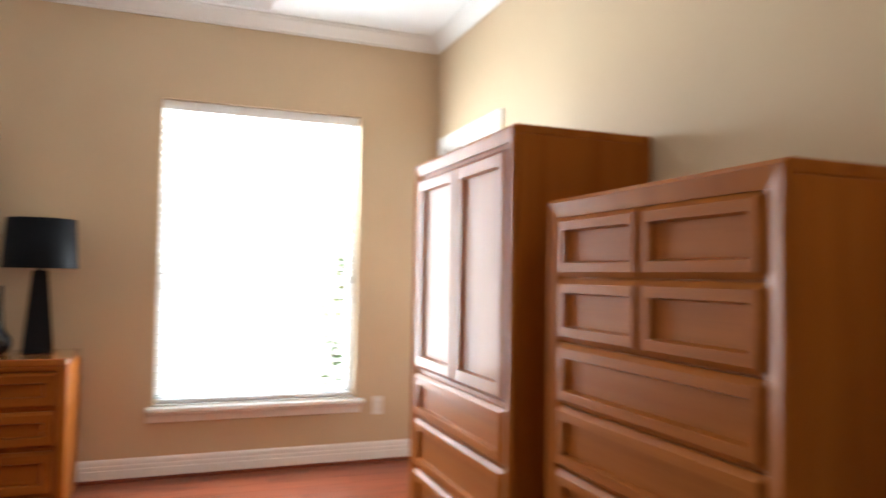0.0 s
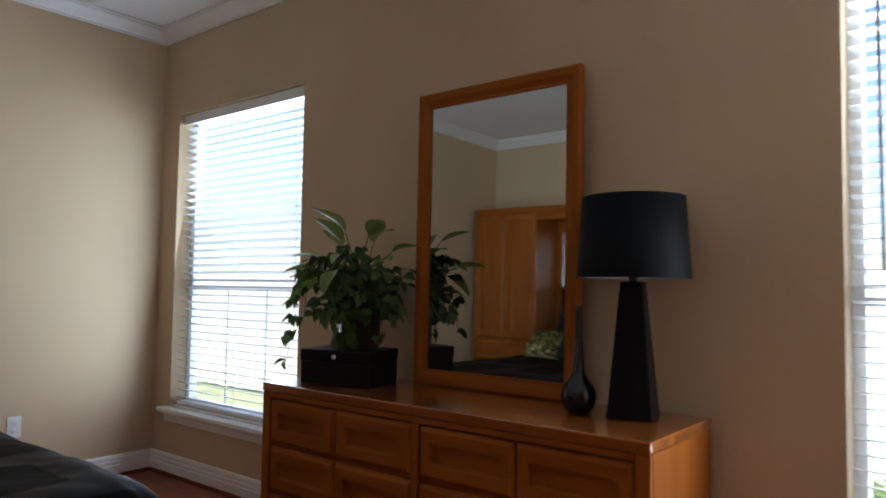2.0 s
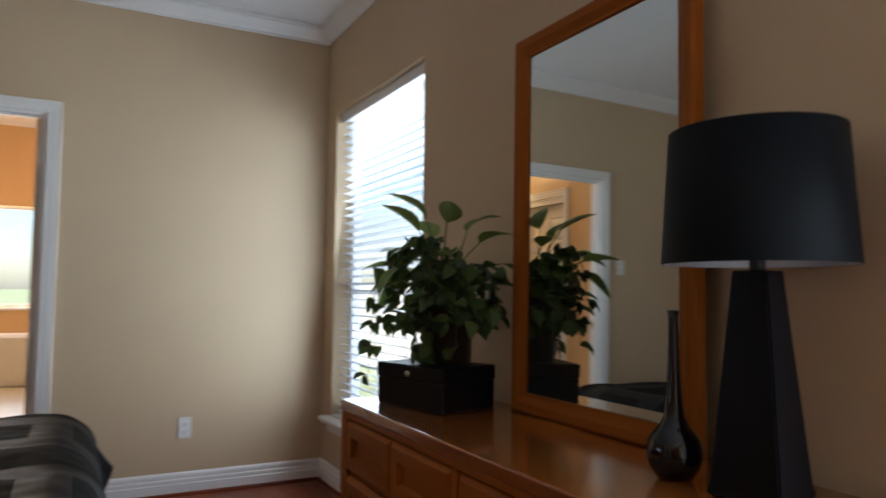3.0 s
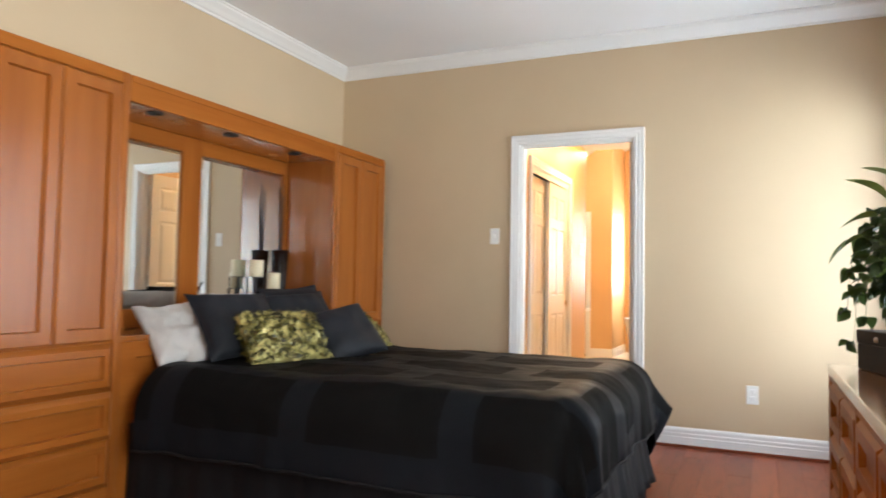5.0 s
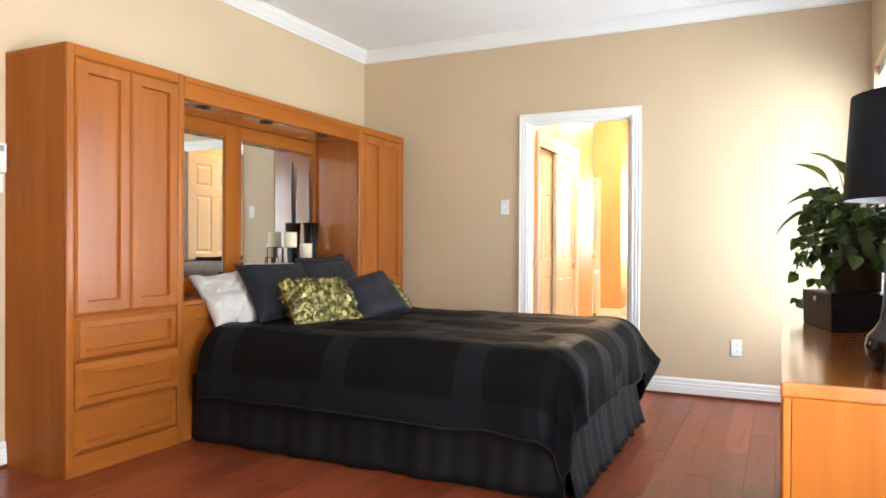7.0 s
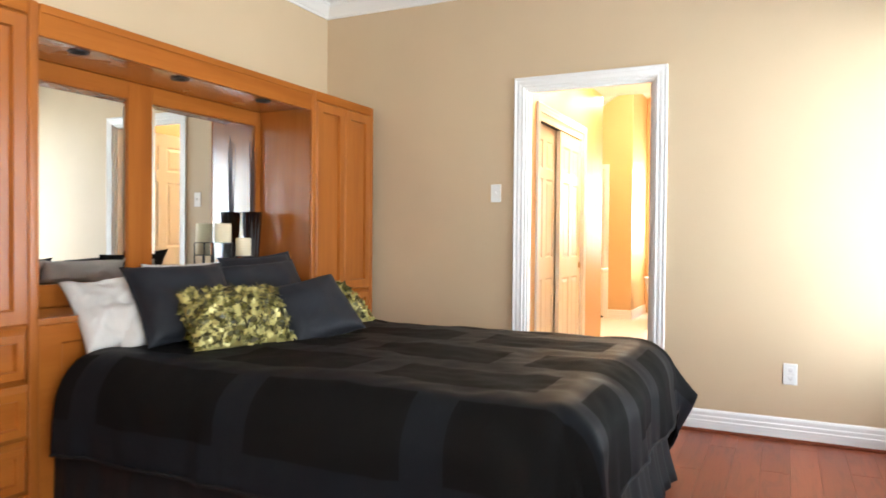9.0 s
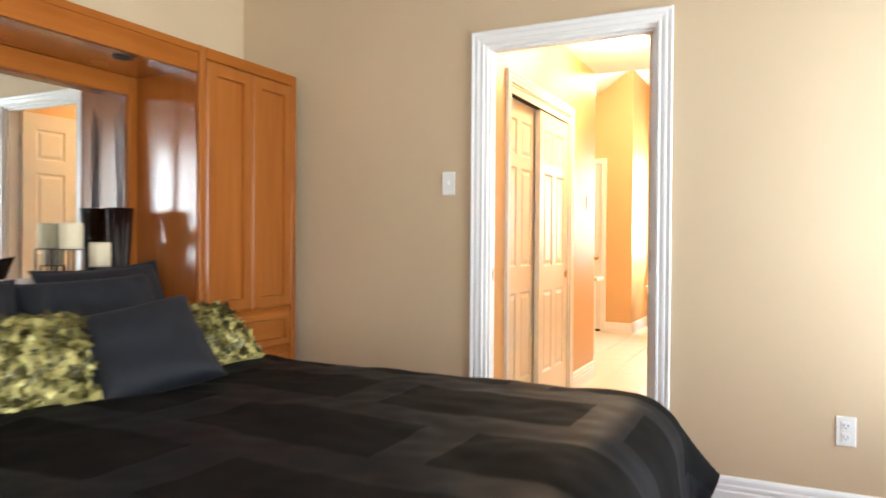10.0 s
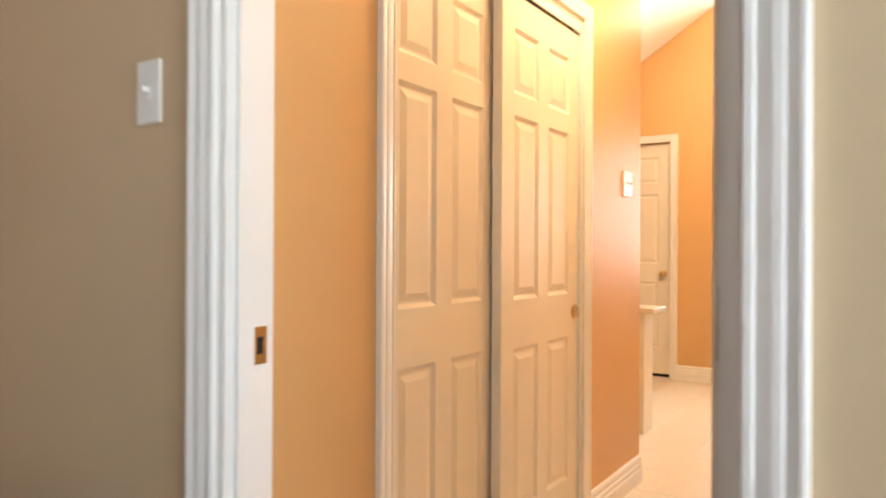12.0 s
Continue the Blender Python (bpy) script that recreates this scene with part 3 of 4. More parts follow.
along_wall("baseboard_hall", BASE, pose(HX, HY, 0, 0, 0, 180) @ pose(-.655, 0, 0), .655, M_TRIM, "white wooden baseboard", "baseboard")
along_wall("baseboard_hall", BASE, pose(-4.049, HY, 0, 0, 0, 180) @ pose(-.436, 0, 0), .436, M_TRIM, "white wooden baseboard", "baseboard")
along_wall("baseboard_hall", BASE, pose(-9.9, HALLN, 0), 9.9 + XD - TW, M_TRIM, "white wooden baseboard", "baseboard")
along_wall("baseboard_bath", BASE, pose(BX, 1.503, 0, 0, 0, 90), 1.81 - 1.503 + .012, M_TRIM, "white wooden baseboard", "baseboard")
along_wall("baseboard_bath", BASE, pose(BX, 1.81, 0, 0, 0, 180), 1.05, M_TRIM, "white wooden baseboard", "baseboard")
along_wall("baseboard_bath", BASE, pose(BX, -.1, 0, 0, 0, 90), .72, M_TRIM, "white wooden baseboard", "baseboard")

# closet with two sliding doors
e = casing("door_frame_sliding", pose(-4.112, HY, 0, 0, 0, 180), 1.223, 2.005, "cream moulded casing of the sliding closet doors")
b = bmesh.new()
bm_box(0, .014, .001, .12, 0, 2.005, 0, b); bm_box(1.209, 1.223, .001, .12, 0, 2.005, 0, b); bm_box(.014, 1.209, .001, .12, 1.991, 2.005, 0, b)
part("jamb", b, M_TRIM, e)
part("track", bm_box(.016, 1.207, .035, .118, 1.955, 1.989, .003), M_DARKGAP, e, "dark metal sliding track")
part("track_fascia", bm_box(.016, 1.207, .002, .010, 1.950, 1.989, .002), M_TRIM, e)
s1 = thing("sliding_door", pose(-4.128, HY - .060, .012, 0, 0, 180), "cream six-panel sliding closet door, rear track", "door", "sliding closet doors", "structure")
part("leaf", six_panel(.615, 1.945, .034), M_DOOR, s1)
s2 = thing("sliding_door", pose(-4.698, HY - .014, .012, 0, 0, 180), "cream six-panel sliding closet door, front track", "door", "sliding closet doors", "structure")
part("leaf", six_panel(.620, 1.935, .034), M_DOOR, s2)
part("finger_pull", lathe([(.0, .002), (.018, .002), (.026, -.003), (.028, 0), (.028, .004)], 24, cap=False), M_BRASS, s2, "round aged brass finger pull", True, pose(.590, -.001, .850, 90, 0, 0))

# far bathroom door
e = casing("door_frame_linen", pose(BX, .685, 0, 0, 0, 90), .755, 2.045, "white moulded casing of the far door")
d = thing("door_linen", pose(BX - .03, .688, .03, 0, 0, 90), "closed white six-panel door at the end of the bathroom", "door", "", "structure")
part("leaf", six_panel(.749, 2.010), M_DOOR, d)
part("knob", lathe(knobp, 20, cap=False), M_BRASS, d, "brass knob", True, pose(.69, 0, .875, 90, 0, 0))
# near-black slab added behind the leaf in place of a shaded closet
setting("closet_filler", bm_box(BX - .125, BX - .067, .67, 1.455, 0, 2.06), M_DARKGAP, "dark slab standing for the shade behind the far door", "wall")

# bathroom window
w = thing("window_3", pose(-9.9, 3.12, 0, 0, 0, 90) @ pose(-1.19, 0, 0), "bright white bathroom window beside the tub", "window", "", "structure")
f = bmesh.new()
for a in ((0, .04, .88, 2.19), (1.15, 1.19, .88, 2.19), (.04, 1.15, .88, .92), (.04, 1.15, 2.15, 2.19)):
    bm_box(a[0], a[1], .05, .10, a[2], a[3], .003, f)
part("window_frame", f, M_VINYL, w)
p = part("pane", bm_box(.04, 1.15, .07, .076, .92, 2.15), M_GLASS, w); p.visible_shadow = False
part("window_sill", bm_box(-.05, 1.24, -.06, -.0005, .845, .88, .006), M_TRIM, w)

# tub
b = bmesh.new()
N = 40
rings = []
for r, z in ((.80, .0), (.84, .02), (.86, .10), (.90, .30), (.96, .48), (1.0, .56), (1.0, .575), (.955, .575), (.93, .55), (.86, .35), (.80, .16), (.6, .13)):
    rings.append([b.verts.new((.40 * r * math.copysign(abs(math.cos(2 * math.pi * i / N)) ** .8, math.cos(2 * math.pi * i / N)),
                               .60 * r * math.copysign(abs(math.sin(2 * math.pi * i / N)) ** .8, math.sin(2 * math.pi * i / N)), z)) for i in range(N)])
for r0, r1 in zip(rings, rings[1:]):
    for i in range(N): b.faces.new((r0[i], r0[(i + 1) % N], r1[(i + 1) % N], r1[i]))
b.faces.new(rings[0][::-1]); b.faces.new(rings[-1])
tub = thing("bathtub", pose(-9.08, 2.545, 0), "white freestanding oval bathtub beneath the window", "bathtub")
part("shell", b, M_TUB, tub, smooth=True)
part("drain", lathe([(.03, .131), (.03, .134), (.0, .134)], 16, cap=False), M_CHROME, tub, "chrome drain")

# vanity end, just past the hall corner
v = thing("vanity", pose(-7.10, 1.44, 0), "white bathroom vanity with a pale counter", "vanity")
part("body", bm_box(.03, .20, -.5, .385, 0, .725, .004), M_DOOR, v)
part("countertop", bm_box(-.02, .24, -.52, .452, .725, .760, .006), M_TILE, v, "pale stone countertop")

# ceiling light of the hall
cl = thing("ceiling_light", pose(-5.08, 2.5, 2.47), "lit flush glass ceiling light", "ceiling light")
part("base_ring", lathe([(.15, 0), (.15, -.02), (.14, -.025)], 32), M_NICKEL, cl)
part("diffuser", lathe([(.138, -.025), (.135, -.035), (.11, -.06), (.06, -.075), (.0, -.08)], 32, cap=False), M_LIT, cl, "glowing frosted glass bowl", True).visible_shadow = False


def plate(name, m, kind, label, w=.07, h=.115, toggles=1):
    """Wall plate, front towards -y."""
    p = thing(name, m, label, "light switch" if kind == "switch" else "power outlet")
    part("cover", bm_box(-w / 2, w / 2, -.006, 0, -h / 2, h / 2, .003), M_PLASTIC, p)
    if kind == "switch":
        for k in range(toggles):
            x = (k - (toggles - 1) / 2) * .046
            part("toggle_slot", bm_box(x - .006, x + .006, -.0075, -.005, -.012, .012, .001), M_TRIM, p)
            part("toggle", bm_box(x - .0035, x + .0035, -.019, -.007, -.001, .009, .0015), M_PLASTIC, p)
    else:
        for z in (-.022, .022):
            part("socket", bm_box(-.016, .016, -.009, -.005, z - .015, z + .015, .004), M_TRIM, p)
            b = bmesh.new()
            bm_box(-.008, -.006, -.0095, -.0088, z - .004, z + .006, 0, b); bm_box(.006, .008, -.0095, -.0088, z - .004, z + .006, 0, b); bm_box(-.002, .002, -.0095, -.0088, z - .011, z - .007, 0, b)
            # slots are dark slips, the shade inside them painted
            part("slots", b, M_DARKGAP, p)
    return p


plate("light_switch", pose(XD, 1.978, 1.380, 0, 0, 90), "switch", "white toggle switch plate on the tan wall")
plate("wall_outlet", pose(XD, 3.703, .366, 0, 0, 90), "outlet", "white double outlet low on the tan wall")
plate("wall_outlet", pose(XD, 1.035, .345, 0, 0, 90), "outlet", "white double outlet beside the tall cabinet")
plate("wall_outlet", pose(1.622, YW, .353), "outlet", "white double outlet beneath the window wall")
plate("light_switch", pose(-5.862, HY, 1.403, 0, 0, 180), "switch", "white double switch plate in the hall", .115, .115, 2)
t = thing("thermostat", pose(-.262, YH, 1.46, 0, 0, 180), "white wall keypad with a small grey display", "thermostat")
part("body", bm_box(-.055, .055, -.028, 0, -.055, .085, .006), M_PLASTIC, t)
part("display", bm_box(-.04, .04, -.030, -.027, .045, .072, .001), M_GREYPLASTIC, t, "dark grey display")
for i in range(3):
    for j in range(4):
        part("key", bm_box(-.036 + i * .026, -.018 + i * .026, -.031, -.027, -.045 + j * .020, -.034 + j * .020, .001), M_TRIM, t)
part("back_plate", bm_box(-.05, .05, -.010, 0, -.150, -.062, .003), M_PLASTIC, t)

# ceiling vent by the north wall
v = thing("ceiling_vent", pose(.74, 4.27, ZC), "white metal ceiling air vent", "air vent")
f = bmesh.new()
for a in ((-.15, .15, -.085, -.065), (-.15, .15, .065, .085), (-.15, -.13, -.065, .065), (.13, .15, -.065, .065)):
    bm_box(a[0], a[1], a[2], a[3], -.010, 0, .002, f)
part("frame", f, M_TRIM, v)
# dark plate paints the shade of the duct above the slats
part("backing", bm_box(-.13, .13, -.065, .065, -.003, 0), M_DARKGAP, v)
for k in range(7):
    part("slat", bm_box(-.13, .13, -.0008, .0008, -.008, .008), M_TRIM, v, m=pose(0, -.054 + k * .018, -.010, 35, 0, 0))

# ---------- wall unit behind the bed ----------
# local frame: front faces -y, x to the right seen from the front, origin at the front on the floor
def fronts(parent, rows, chamfer=.009):
    for nm, x0, x1, z0, z1, mat, bord in rows:
        part(nm, front(x0, x1, z0, z1, bord, .020, .013, chamfer), mat, parent, m=pose(0, -.0195, 0))


def tall_cabinet(m, w, mirror, label):
    c = thing("tall_cabinet", m, label, "cabinet", "wall unit cabinets")
    D, H = .425, 1.982
    part("side_panel", bm_box(0, .022, 0, D, 0, H - .03, .002), M_OAKGLOSS if mirror else M_OAKV, c)
    part("side_panel", bm_box(w - .022, w, 0, D, 0, H - .03, .002), M_OAKV, c)
    part("top_panel", bm_box(0, w, 0, D, H - .03, H, .003), M_OAKH, c)
    part("back_panel", bm_box(.022, w - .022, D - .012, D, 0, H - .03), M_OAKV, c)
    for x0 in (0, w - .042):
        part("face_stile", bm_box(x0, x0 + .042, -.016, -.0005, 0, H, .0075, None, 4), M_OAKSATV, c, smooth=True)
    part("top_rail", bm_box(.042, w - .042, -.014, -.0005, H - .055, H, .005), M_OAKH, c)
    part("base_rail", bm_box(.042, w - .042, -.0135, -.0005, 0, .096, .004), M_OAKH, c)
    part("inner_board", bm_box(.022, w - .022, .001, .012, .05, H - .04), M_OAKH, c)
    hw = (w - .084) / 2
    for k in range(2):
        x0 = .042 + k * hw + .002
        d = part("door", front(x0, x0 + hw - .004, .742, 1.922, .060, .022, .017, .009), M_OAKSATV, c, m=pose(0, -.0215, 0))
    for z0, z1 in ((.523, .732), (.309, .517), (.098, .303)):
        part("drawer", front(.044, w - .044, z0, z1, .050, .026, .019, .021), M_OAKSATH, c, m=pose(0, -.0245 - (.012 if z0 == .309 and not mirror else 0), 0))
    return c


# placed turned by 180 degrees: local x runs towards -x
FRONT = 1.07
tall_cabinet(pose(-.325, FRONT, 0, 0, 0, 180), .690, False, "tall honey-oak cabinet with paired doors over three drawers")
tall_cabinet(pose(-2.738, FRONT, 0, 0, 0, 180), .70, True, "tall honey-oak cabinet in the corner, doors over drawers")

hb = thing("headboard_bridge", pose(-1.016, FRONT, 0, 0, 0, 180), "honey-oak headboard with two mirrors, shelf and small downlights", "headboard")
BW = 1.721
part("valance", bm_box(.001, BW - .001, -.012, .012, 1.855, 1.978, .004), M_OAKH, hb)
part("valance_lip", bm_box(.001, BW - .001, -.018, -.0125, 1.945, 1.978, .003), M_OAKH, hb)
part("soffit", bm_box(.001, BW - .001, .0125, .42, 1.865, 1.885, .002), M_OAKGLOSS, hb)
part("top_panel", bm_box(.001, BW - .001, .0125, .42, 1.950, 1.976, .002), M_OAKH, hb)
YB = FRONT - .672
part("back_panel", bm_box(.001, BW - .001, YB, .422, .30, 1.864, .001), M_OAKH, hb)
for x0, x1 in ((.002, .095), (.735, .882), (1.672, 1.719)):
    part("back_stile", bm_box(x0, x1, YB - .016, YB - .0005, .762, 1.864, .003), M_OAKV, hb)
for x0, x1 in ((.0955, .7345), (.8825, 1.6715)):
    part("back_rail", bm_box(x0, x1, YB - .0155, YB - .0005, 1.775, 1.864, .003), M_OAKH, hb)


def bevel_mirror(x0, x1, z0, z1):
    b = bmesh.new()
    s = .024
    o = [(x0, -.0025, z0), (x1, -.0025, z0), (x1, -.0025, z1), (x0, -.0025, z1)]
    i = [(x0 + s, -.005, z0 + s), (x1 - s, -.005, z0 + s), (x1 - s, -.005, z1 - s), (x0 + s, -.005, z1 - s)]
    vo, vi = [b.verts.new(p) for p in o], [b.verts.new(p) for p in i]
    for k in range(4): b.faces.new((vo[k], vo[(k + 1) % 4], vi[(k + 1) % 4], vi[k]))
    b.faces.new(vi)
    vb = [b.verts.new((p[0], 0, p[2])) for p in o]
    for k in range(4): b.faces.new((vb[k], vb[(k + 1) % 4], vo[(k + 1) % 4], vo[k]))
    b.faces.new(vb[::-1])
    return b


for x0, x1 in ((.096, .734), (.883, 1.671)):
    part("mirror", bevel_mirror(x0, x1, .862, 1.774), M_MIRROR, hb, "bevelled mirror glass", m=pose(0, YB - .0005, 0))
part("shelf", bm_box(.001, BW - .001, .001, YB - .017, .734, .760, .004), M_TOP, hb)
for x0, x1 in ((.0955, .7345), (.8825, 1.6715)):
    part("back_rail", bm_box(x0, x1, YB - .0155, YB - .0005, .762, .861, .003), M_OAKH, hb)
part("lower_panel", panelled([.001, .10, .80, .92, 1.62, 1.72], [.0, .36, .66, .733], {(1, 1), (3, 1)}, .02, .010, .008, 0, .004), M_OAKH, hb, m=pose(0, -.004, 0))
for x in (.25, .80, 1.41):
    d = part("downlight", lathe([(.026, 1.866), (.026, 1.861), (.041, 1.858), (.043, 1.861), (.043, 1.866)], 28, x, .10, cap=False), M_IRON, hb, "small dark bronze recessed downlight, unlit", True)
    part("lens", lathe([(.027, 1.8635), (.0, 1.8635)], 20, x, .10, cap=False), M_DARKGAP, d)

# ---------- bed ----------
BX0, BX1, BY0, BY1, BZ = -2.590, -1.075, 1.085, 3.165, .628
bed = thing("bed", pose((BX0 + BX1) / 2, BY0, 0), "queen bed with a black pleated skirt", "bed")
bw, bl = (BX1 - BX0) / 2, BY1 - BY0
part("box_spring", bm_box(-bw + .03, bw - .03, .02, bl - .03, .05, .34, .02), M_SKIRT, bed)
part("mattress", bm_box(-bw + .05, bw - .05, .01, bl - .07, .34, BZ - .014, .10, None, 4), M_WHITE, bed, "white mattress under the covers", True)
for x in (-bw + .1, bw - .1):
    for y in (.12, bl - .14):
        part("leg", bm_box(x - .03, x + .03, y - .03, y + .03, 0, .05), M_IRON, bed)


def pleats(p0, p1, out, z0, z1, rng, flare):
    """A hanging skirt with uneven soft folds that deepen and spread towards the floor."""
    p0, p1, out = Vector(p0), Vector(p1), Vector(out)
    L = (p1 - p0).length
    n = int(L / .011)
    b = bmesh.new()
    rows = []
    wav = [(rng.uniform(.11, .42), rng.uniform(0, 6.3)) for _ in range(5)]
    sh = rng.uniform(0, 9)
    for j in range(9):
        f = j / 8
        row = []
        for i in range(n + 1):
            s = L * i / n
            a = sum(math.sin(2 * math.pi * s / w + ph + .5 * f) for w, ph in wav) / 4
            a *= .6 + .7 * noise.noise((s * 1.3, sh, 0)) + .5
            p = p0 + (p1 - p0) * (i / n) + out * ((.003 + .013 * f) * a + flare * f * f)
            row.append(b.verts.new((p.x, p.y, z1 + (z0 - z1) * f + .006 * noise.noise((s * 2, sh, 4)) * f)))
        rows.append(row)
    for r0, r1 in zip(rows, rows[1:]):
        for i in range(n): b.faces.new((r0[i], r0[i + 1], r1[i + 1], r1[i]))
    return b


rng = random.Random(5)
for nm, p0, p1, out, fl_out in (("side", (bw, 0, 0), (bw, bl + .01, 0), (1, 0, 0), .012), ("side", (-bw, 0, 0), (-bw, bl + .01, 0), (-1, 0, 0), .012), ("foot", (-bw, bl + .01, 0), (bw, bl + .01, 0), (0, 1, 0), .055)):
    s = part("skirt_" + nm, pleats(p0, p1, out, .008, .36, rng, fl_out), M_SKIRT, bed, "softly pleated black bed skirt", True)
    md = s.modifiers.new("cloth", "SOLIDIFY"); md.thickness = .003; md.offset = 0


def comforter():
    """A cloth sheet laid over the mattress: flat on top, hanging at three sides, pointed folds at the foot corners."""
    x0, x1, y1 = -bw + .085, bw - .085, bl - .085
    over, foot = .475, .41
    nx, ny = 150, 170
    b = bmesh.new()
    uv = b.loops.layers.uv.new("UVMap")
    W0, W1, L1 = x0 - over, x1 + over, y1 + foot
    grid, sheet = [], {}
    for j in range(ny + 1):
        v = .15 + (L1 - .15) * j / ny
        row = []
        for i in range(nx + 1):
            u = W0 + (W1 - W0) * i / nx
            dx = max(u - x1, x0 - u, 0); sx = 1 if u > x1 else -1
            dy = max(v - y1, 0)
            d = math.hypot(dx, dy)
            px, py = min(max(u, x0), x1), min(v, y1)
            wr = .013 * noise.noise((u * 2.1, v * 2.1, 3)) + .008 * noise.noise((u * 6, v * 5, 8)) + .004 * noise.noise((u * 15, v * 13, 5)) + .004 * (.3 - abs(noise.noise((u * 3 + v * 2, v * 5, 4))))
            z = BZ + wr + .010
            if d > 0:
                ox, oy = dx / d * sx, dy / d
                R = (.17 * (dx / d) ** 2 + .15 * (dy / d) ** 2) * (1 - .55 * (2 * min(dx, dy) / (dx + dy)) ** 2)
                if d < R * 1.57:
                    a = d / R
                    off, drop = R * math.sin(a), R * (1 - math.cos(a))
                else:
                    off, drop = R, R + (d - R * 1.57)
                k = min(1, drop / .35)
                corner = 2 * min(dx, dy) / (dx + dy)
                s = v if dx > dy else u
                fold = .012 * math.sin(s * 7 + 1.9 * math.sin(s * 3.1)) + .026 * noise.noise((u * 3.3, v * 3.3, 1)) + .010 * noise.noise((s * 11, drop * 4, 7)) + .012 * abs(noise.noise((s * 6 + 3, drop * 2.5, 2)))
                ang = math.atan2(dy, dx)
                far = 1.0 if sx < 0 else .22
                wing = (max(0, corner - .3) / .7) ** 1.3 * .21 * far * (min(1, drop / .29) - .75 * max(0, min(1, (drop - .29) / .27)))
                cf = corner * .035 * math.sin(ang * 9 + .6)
                off += k * (fold + .016 + cf) + wing
                px += ox * off; py += oy * off
                z -= drop * (1 - .04 * k + .07 * k * noise.noise((s * 1.7, 2.2, sx))) - .06 * wing
                z = max(z, .02)
            vert = b.verts.new((px, py, z))
            sheet[vert] = (v + .07, u + .155 + 4.1)
            row.append(vert)
        grid.append(row)
    for j in range(ny):
        for i in range(nx):
            f = b.faces.new((grid[j][i], grid[j][i + 1], grid[j + 1][i + 1], grid[j + 1][i]))
            for l in f.loops: l[uv].uv = sheet[l.vert]
    rim = [row[0] for row in grid] + grid[-1][1:-1] + [row[-1] for row in grid[::-1]]
    return b, [v.co.copy() for v in rim[::2]]


q = thing("comforter", pose((BX0 + BX1) / 2, BY0, 0), "black comforter woven with matte rectangles on satin, spread over the bed", "comforter")
cloth, rim = comforter()
c = part("cover", cloth, M_QUILT, q, smooth=True)
part("hem", tube(rim, .0065, 6), M_SKIRT, q, "rolled black hem", True)
md = c.modifiers.new("cloth", "SOLIDIFY"); md.thickness = .010; md.offset = -1


def pillow_mesh(w, h, t, seed, flop=.0, sag=.0, flange=0.0, wrinkle=1.0):
    """A stuffed pillow standing in the xz plane, pinched to its seams, corners drawn out."""
    b = bmesh.new()
    n = 44
    rings = {}
    r = random.Random(seed)
    off = r.uniform(0, 50)
    for side in (-1, 1):
        g = []
        for j in range(n + 1):
            row = []
            for i in range(n + 1):
                u, v = 2 * i / n - 1, 2 * j / n - 1
                edge = i in (0, n) or j in (0, n)
                if edge and side == 1:
                    row.append(rings[(i, j)]); continue
                pin = 1 - .07 * (1 - v * v) * abs(u) ** 3 , 1 - .09 * (1 - u * u) * abs(v) ** 3
                x = u * w / 2 * pin[0]; z = v * h / 2 * pin[1]
                fl = flange
                uu = min(1, abs(u) / (1 - fl)); vv = min(1, abs(v) / (1 - fl))
                puff = max(0, (1 - uu ** 3.2) * (1 - vv ** 3.2)) ** .55
                wr = noise.noise((x * 9 + off, z * 9, side * 3)) * .016 * wrinkle * (puff * .6 + .4) * min(1, t * 8) + (wrinkle - 1) * .016 * (.35 - abs(noise.noise((x * 11 + off, z * 8 + x * 5, side * 5)))) * puff
                if wrinkle > 2: wr += .020 * (.22 - abs(noise.noise((x * 13 + z * 6 + off, z * 7 - x * 4, side)))) * puff + .010 * (.2 - abs(noise.noise((x * 27, z * 21 + off, side * 2)))) * puff
                y = side * (t / 2 * puff) + wr * (0 if edge else 1)
                if sag: z -= sag * (1 - u * u) * (v + 1) / 2; 
                if flop: y += flop * max(0, v) ** 2 * u
                vert = b.verts.new((x, y, z + h / 2))
                if edge: rings[(i, j)] = vert
                row.append(vert)
            g.append(row)
        for j in range(n):
            for i in range(n):
                f = [g[j][i], g[j][i + 1], g[j + 1][i + 1], g[j + 1][i]]
                b.faces.new(f if side == -1 else f[::-1])
    return b


def pillow(name, m, w, h, t, mat, label, seed, **kw):
    p = thing(name, m, label, "pillow")
    part("cover", pillow_mesh(w, h, t, seed, **kw), mat, p, smooth=True)
    return p


# pillows: pose leans back towards the headboard (front faces +y)
pillow("bed_pillow", pose(-1.335, 1.275, .640, -47, -9, 156), .43, .42, .12, M_WHITE, "rumpled white pillow leaning at the headboard", 1, sag=.03, wrinkle=2.6)
pillow("bed_pillow", pose(-1.400, 1.355, .645, -46, -12, 152), .37, .40, .10, M_WHITE, "rumpled white pillow in front of another", 2, sag=.02, wrinkle=2.8)
pillow("bed_pillow", pose(-1.86, 1.18, .630, -26, 0, 180), .64, .365, .13, M_WHITE, "white pillow hidden behind the dark shams", 9, wrinkle=1.6)
pillow("sham_pillow", pose(-1.475, 1.470, .642, -40, -1, 163), .47, .415, .14, M_SHAM, "charcoal cotton sham pillow standing upright", 3, flange=.06, wrinkle=1.2)
pillow("sham_pillow", pose(-1.985, 1.500, .636, -36, -3, 170), .52, .400, .14, M_SHAM, "charcoal cotton sham pillow at the middle of the headboard", 4, flange=.06, wrinkle=1.2)
pillow("sham_pillow", pose(-2.19, 1.300, .640, -26, -3, 176), .52, .395, .13, M_SHAM, "charcoal cotton sham pillow by the corner cabinet", 5, flange=.06, wrinkle=1.2)
